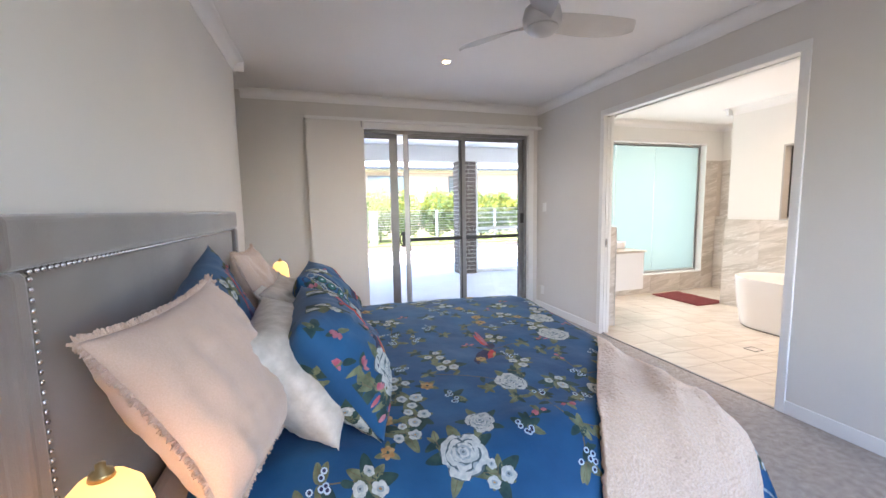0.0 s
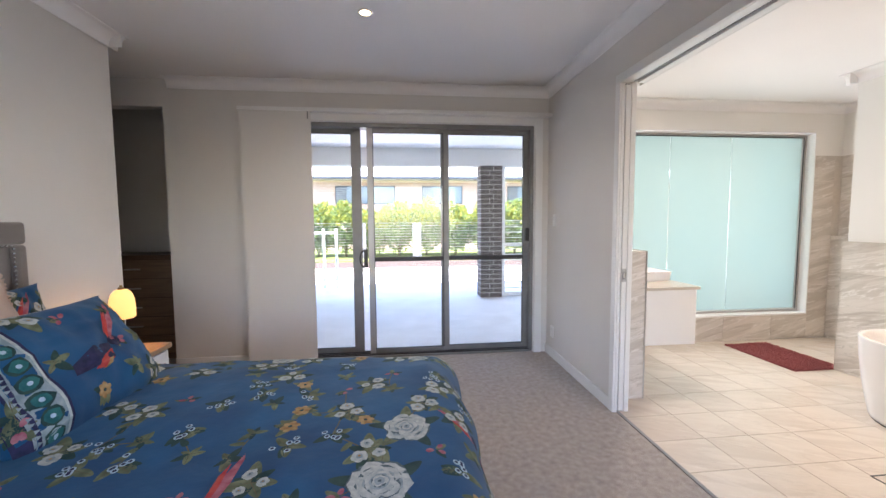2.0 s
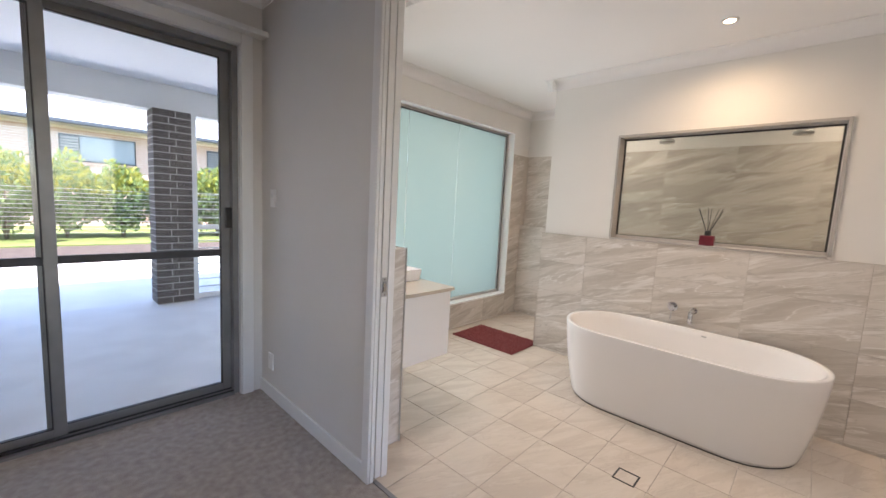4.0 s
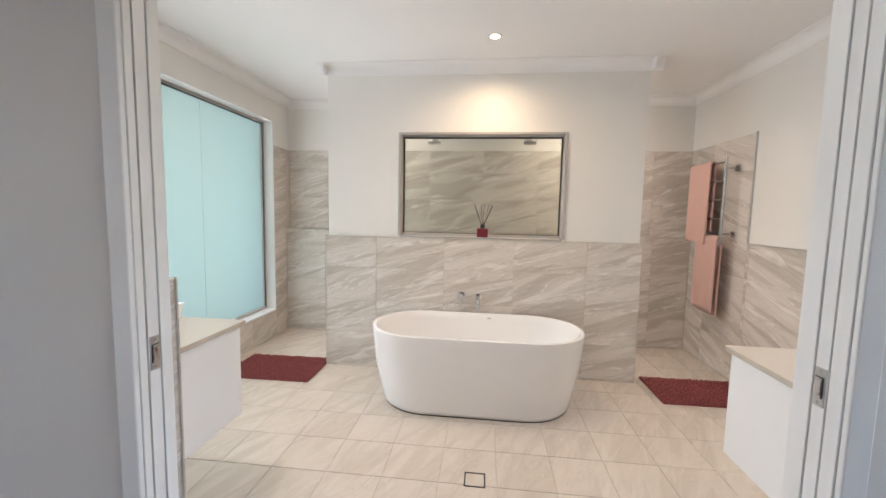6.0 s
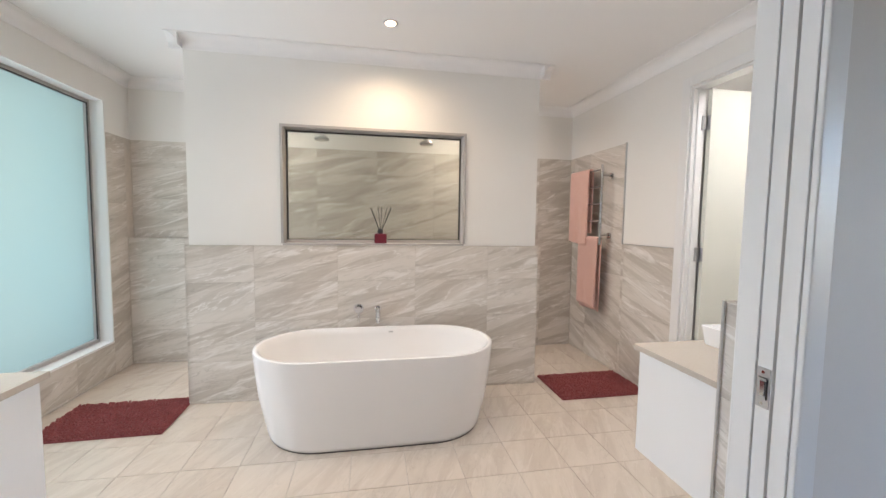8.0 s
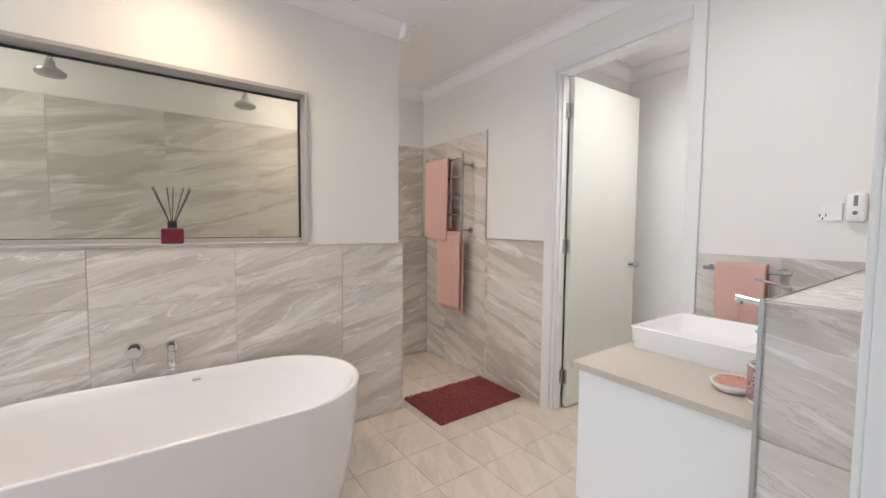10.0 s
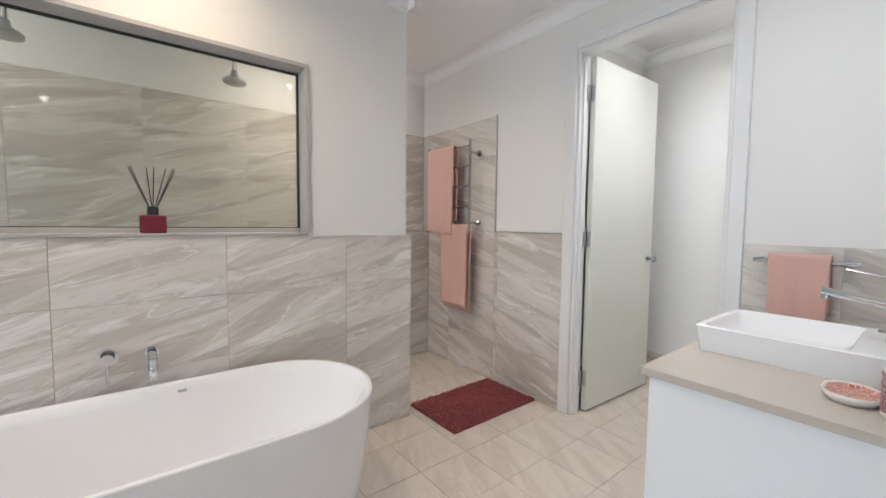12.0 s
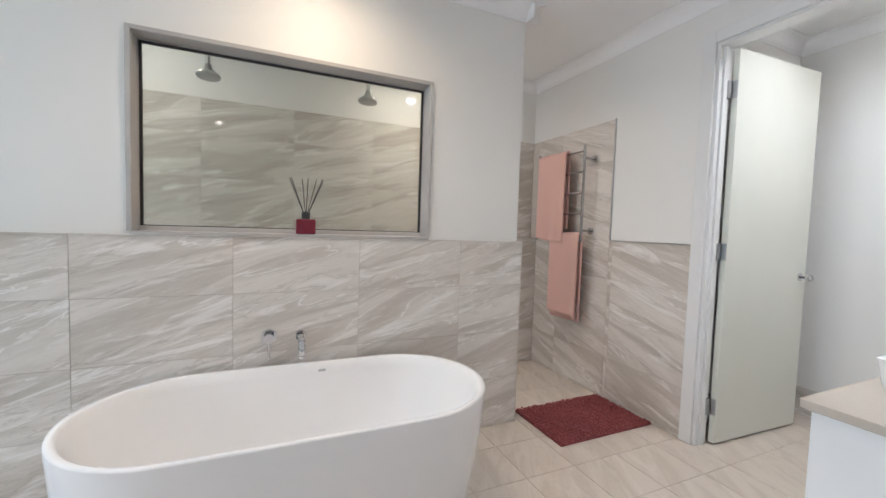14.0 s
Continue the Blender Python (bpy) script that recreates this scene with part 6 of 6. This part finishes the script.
lw = thing("wall_patio_brick", (0, 0, 0), "pale brick house wall beside the patio", "brick wall", kind="structure")
part("mortar_core", box((-3.45, 1.6, -0.05), (-3.11, 4.62, 2.72)), M["mortar"], lw, "pale mortar")
bm = bmesh.new()
for k in range(31):
    for c in range(14):
        y = 1.61 + c * 0.24 + (0.12 if k % 2 else 0)
        if y + 0.23 < 4.64:
            add_box(bm, (-3.116, y, 0.0 + k * 0.086), (-3.1, y + 0.23, k * 0.086 + 0.076))
sb = part("bricks", bm, M["brick_cream"], lw)
sb["kind"] = "stuff"


def slat_screen():
    s = thing("slatted_screen", (0, 0, 0), "white framed slatted screen between patio pillars", "screen")
    part("post", box((0.315, 4.46, -0.012), (0.38, 4.52, 2.40), 0.003), M["trim"], s)
    part("post", box((2.3, 4.46, -0.012), (2.36, 4.52, 2.40), 0.003), M["trim"], s)
    part("bottom_rail", box((0.38, 4.46, 0.0), (2.3, 4.52, 0.07), 0.003), M["trim"], s)
    part("mid_rail", box((0.38, 4.46, 0.93), (2.3, 4.52, 0.99), 0.003), M["trim"], s)
    for k in range(13):
        z = 0.14 + k * 0.105
        part("slat", box((0.38, 4.485, z), (2.3, 4.497, z + 0.016)), M["trim"], s)


slat_screen()
structure("ground_mulch", box((-30, 8.9, -0.1), (30, 11.2, 0.0)), M["soil"], "brown bark mulch bed", "garden bed")
structure("trim_garden_edge", box((-30, 8.82, -0.1), (30, 8.9, 0.05), 0.01), M["mortar"], "pale garden edging", "garden edging")
structure("ground_lawn", box((-60, 11.2, -0.1), (60, 17.4, 0.03)), M["grass"], "strip of sunlit yellow-green lawn", "lawn")


def shrub(x, y, h, w, seed):
    s = thing("hedge_shrub", (x, y, 0.0), "leafy green garden shrub with yellow new growth", "shrub", "hedge shrubs")
    rnd = random.Random(seed)
    bm = bmesh.new()
    for k in range(6):
        a = rnd.uniform(0, 6.28)
        mid = Vector((0.12 * math.cos(a), 0.12 * math.sin(a), h * 0.35))
        tip = Vector((w * 0.32 * math.cos(a), w * 0.3 * math.sin(a), h * 0.75))
        add_tube(bm, (0, 0, 0), mid, 0.03, 6, 0.022)
        add_tube(bm, mid, tip, 0.022, 6, 0.008)
    part("stems", bm, M["bark"], s)
    for name, ink, count, lo in (("foliage", "leaf", 2600, 0.0), ("new_leaves", "leaf_new", 900, 0.55)):
        vs, fs = [], []
        for k in range(count):
            while True:
                u = Vector((rnd.uniform(-1, 1), rnd.uniform(-1, 1), rnd.uniform(-1, 1)))
                if 0.35 < u.length < 1 and (u.z + 1) / 2 >= lo:
                    break
            bulge = 1 + 0.32 * noise.noise(Vector((u.x * 2.4 + seed, u.y * 2.4, u.z * 2.4)))
            c = Vector((u.x * w / 2 * bulge, u.y * w * 0.42 * bulge, h * 0.56 + u.z * h * 0.45 * bulge))
            q = Euler((rnd.uniform(0, 6.28), rnd.uniform(0, 6.28), rnd.uniform(0, 6.28))).to_matrix()
            ln, wd = rnd.uniform(0.06, 0.115), rnd.uniform(0.025, 0.042)
            b = len(vs)
            vs += [c + q @ Vector(p) for p in ((-ln, 0, 0), (0, wd, 0.01), (ln, 0, 0), (0, -wd, 0.01))]
            fs.append((b, b + 1, b + 2, b + 3))
        me = bpy.data.meshes.new(name)
        me.from_pydata(vs, [], fs)
        me.materials.append(M[ink])
        o = new(name, me)
        o.parent = s


for k in range(16):
    rr = random.Random(100 + k)
    shrub(-9.4 + k * 1.12 + rr.uniform(-0.15, 0.15), 12.9 + rr.uniform(-0.2, 0.2), rr.uniform(1.85, 2.2), rr.uniform(1.6, 1.9), 60 + k)


def wire_fence():
    f = thing("wire_fence", (0, 0, 0), "low wire fence with dark timber posts along the hedge", "fence")
    for x, w in ((-8.2, 0.055), (-5.4, 0.055), (-2.9, 0.055), (-0.975, 0.16), (1.6, 0.055), (4.2, 0.055)):
        part("post", box((x - w, 11.84, 0), (x + w, 11.87, 1.34), 0.006), M["fence_post"], f)
    for k in range(12):
        part("wire", tube((-9.5, 11.88, 0.25 + k * 0.1), (9, 11.88, 0.25 + k * 0.1), 0.006, 5), M["steel"], f)


M["fence_post"] = mat("grey_timber", (0.12, 0.12, 0.14), 0.85, second=(0.18, 0.18, 0.2), scale=6, stretch=(8, 8, 1))
wire_fence()


def gate_post():
    g = thing("pool_fence", (0, 0, 0), "pale metal garden gate beside the house wall", "gate")
    for x in (-3.55, -3.25, -2.98):
        part("post", box((x - 0.025, 6.2, -0.06), (x + 0.025, 6.25, 1.25), 0.004), M["trim"], g)
    for z in (0.1, 1.15):
        part("rail", box((-3.55, 6.21, z), (-2.98, 6.24, z + 0.04), 0.003), M["trim"], g)


gate_post()


def neighbour():
    h = thing("neighbour_house", (0, 0, 0), "single-storey tan brick house with dark gutter and grey roof", "house")
    y = 18.0
    part("wall", box((-16, y, -0.06), (16, y + 6, 3.56)), M["house_brick"], h, "tan brick wall")
    bm = bmesh.new()
    for k in range(40):
        add_box(bm, (-16, y - 0.006, 0.0 + k * 0.086), (16, y, 0.0 + k * 0.086 + 0.074))
    cs = part("brick_courses", bm, M["brick_light"], h)
    cs["kind"] = "stuff"
    # Eave underside is coloured grey in place of the shade it lies in.
    part("eave", box((-16.6, y - 0.6, 3.52), (16.6, y + 0.1, 3.58)), M["reveal"], h, "eave lining with its shade put into the grey")
    part("gutter", box((-16.6, y - 0.72, 3.54), (16.6, y - 0.6, 3.68), 0.02), M["gutter"], h, "dark slate gutter")
    bm = bmesh.new()
    vs = [bm.verts.new(p) for p in ((-16.7, y - 0.7, 3.69), (16.7, y - 0.7, 3.69), (12, y + 5, 5.6), (-12, y + 5, 5.6))]
    bm.faces.new(vs)
    part("roof", bm, M["roof_light"], h, "pale grey metal roof")
    for x0, x1 in ((-8.2, -6.2), (-4.85, -1.9), (-0.4, 1.65), (4.2, 5.9)):
        w = part("window", box((x0 - 0.05, y - 0.03, 2.3), (x1 + 0.05, y + 0.02, 3.25), 0.004), M["alu_dark"], h)
        part("pane", box((x0 + 0.5, y - 0.036, 2.36), (x1, y - 0.028, 3.2)), M["far_glass"], w)
        for k in range(8):
            part("louvre", box((x0, y - 0.045, 2.4 + k * 0.1), (x0 + 0.46, y - 0.035, 2.45 + k * 0.1)), M["alu"], w)
        part("sill", box((x0 - 0.08, y - 0.06, 2.24), (x1 + 0.08, y, 2.3)), M["brick_light"], w)


M["house_brick"] = mat("mortar_tan", (0.62, 0.55, 0.47), 0.95, second=(0.68, 0.6, 0.52), scale=12)
M["roof_light"] = mat("pale_roof", (0.55, 0.56, 0.58), 0.5, second=(0.6, 0.61, 0.63), scale=3)
neighbour()


# ---- tiles, last ----
YJ = [HW_A, -1.759, -1.15, -0.543, 0.066, HW_B]
tiles(screen_base, (HW_X + 0.008, 0, 0), (0, -1, 0), (0, 0, 1), [-q for q in YJ[::-1]], [0.0, 0.02, 0.32, 0.62, 0.92, HW_TOP], M["wall_tile"])
tiles(screen_base, (0, 0, HW_TOP - 0.008), (1, 0, 0), (0, 1, 0), [HW_X, 2.512], YJ, M["wall_tile"])
tiles(screen_base, (0, HW_B - 0.008, 0), (-1, 0, 0), (0, 0, 1), [-2.512, -HW_X], [0.0, 0.02, 0.32, 0.62, 0.92, HW_TOP], M["wall_tile_x"])
tiles(screen_base, (0, HW_A + 0.008, 0), (1, 0, 0), (0, 0, 1), [HW_X, 2.512], [0.0, 0.02, 0.32, 0.62, 0.92, HW_TOP], M["wall_tile_x"])
TILE_TOP = 2.125
# south wall: half height between door and shower, full height strip in the shower
sw = structure("wall_tiles_south", boxes([((1.925, BATH_S, 0), (2.56, BATH_S + 0.004, 1.215)), ((2.56, BATH_S, 0), (BATH_E, BATH_S + 0.004, TILE_TOP)), ((0.302, BATH_S, 0.87), (0.935, BATH_S + 0.004, 1.19))]), M["grout"], "stone-look wall tiles on the bathroom wall", "wall tiles")
VS = [0.0, 0.02, 0.32, 0.62, 0.92, 1.215]
tiles(sw, (0, BATH_S + 0.004, 0), (-1, 0, 0), (0, 0, 1), [-2.56, -2.53, -1.925], VS, M["wall_tile_x"])
tiles(sw, (0, BATH_S + 0.004, 0), (-1, 0, 0), (0, 0, 1), [-BATH_E + 0.1, -3.14, -2.56], VS + [1.52, 1.82, TILE_TOP], M["wall_tile_x"])
tiles(sw, (0, BATH_S + 0.004, 0), (-1, 0, 0), (0, 0, 1), [-0.935, -0.6, -0.31], [0.875, 0.905, 1.19], M["wall_tile_x"])
structure("trim_tile_edge", boxes([((2.552, BATH_S, 1.215), (2.56, BATH_S + 0.014, TILE_TOP + 0.004)), ((1.925, BATH_S, 1.215), (2.56, BATH_S + 0.014, 1.219))]), M["steel"], "thin metal edge trim on the tiles", "tile trim")
# north wall: under and beside the window
nw = structure("wall_tiles_north", boxes([((0.31, BATH_N - 0.004, 0), (3.208, BATH_N, 0.282)), ((3.208, BATH_N - 0.004, 0), (BATH_E, BATH_N, TILE_TOP))]), M["grout"], "stone-look wall tiles below the window", "wall tiles")
tiles(nw, (0, BATH_N - 0.004, 0), (1, 0, 0), (0, 0, 1), [0.31, 0.92, 1.53, 2.14, 2.75, 3.208], [0.0, 0.02, 0.282], M["wall_tile_x"])
tiles(nw, (0, BATH_N - 0.004, 0), (1, 0, 0), (0, 0, 1), [3.208, BATH_E - 0.1], VS + [1.52, 1.82, TILE_TOP], M["wall_tile_x"])
# shower back wall above its ledge, and the ledge
ew = structure("wall_tiles_east", box((BATH_E - 0.004, BATH_S, 1.2), (BATH_E, BATH_N, TILE_TOP)), M["grout"], "stone-look wall tiles in the shower", "wall tiles")
YE = [BATH_S + 0.012, -2.68, -2.075, -1.466, -0.858, -0.25, 0.357, 0.965, BATH_N - 0.012]
tiles(ew, (BATH_E - 0.004, 0, 0), (0, -1, 0), (0, 0, 1), [-q for q in YE[::-1]], [1.21, 1.275, 1.575, 1.875, TILE_TOP], M["wall_tile"])
tiles(sh_ledge, (BATH_E - 0.1, 0, 0), (0, -1, 0), (0, 0, 1), [-q for q in YE[::-1]], [0.0, 0.02, 0.32, 0.62, 0.92, 1.208], M["wall_tile"])
tiles(sh_ledge, (0, 0, 1.2), (1, 0, 0), (0, 1, 0), [BATH_E - 0.108, BATH_E - 0.012], YE, M["wall_tile"])
# floor
P = 0.3085
xs = [0.042] + [1.012 - 3 * P + P * k for k in range(0, 12) if 0.09 < 1.012 - 3 * P + P * k < BATH_E - 0.13] + [BATH_E - 0.108]
ys = [BATH_S + 0.001] + [-0.381 - 8 * P + P * k for k in range(0, 16) if BATH_S + 0.04 < -0.381 - 8 * P + P * k < BATH_N - 0.04] + [BATH_N - 0.012]
tiles(bath_floor, (0, 0, -0.003), (1, 0, 0), (0, 1, 0), xs, ys, M["floor_tile"], gap=0.0028, skip=lambda u, v: u < 0.2 and (v > 0.0 or v < -1.72))
tiles(bath_floor, (0, 0, -0.003), (1, 0, 0), (0, 1, 0), [0.7] + [x for x in xs if 0.75 < x < 1.95] + [1.99], [-4.24, -4.04, -3.735, -3.43, BATH_S - 0.001], M["floor_tile"], gap=0.0028)
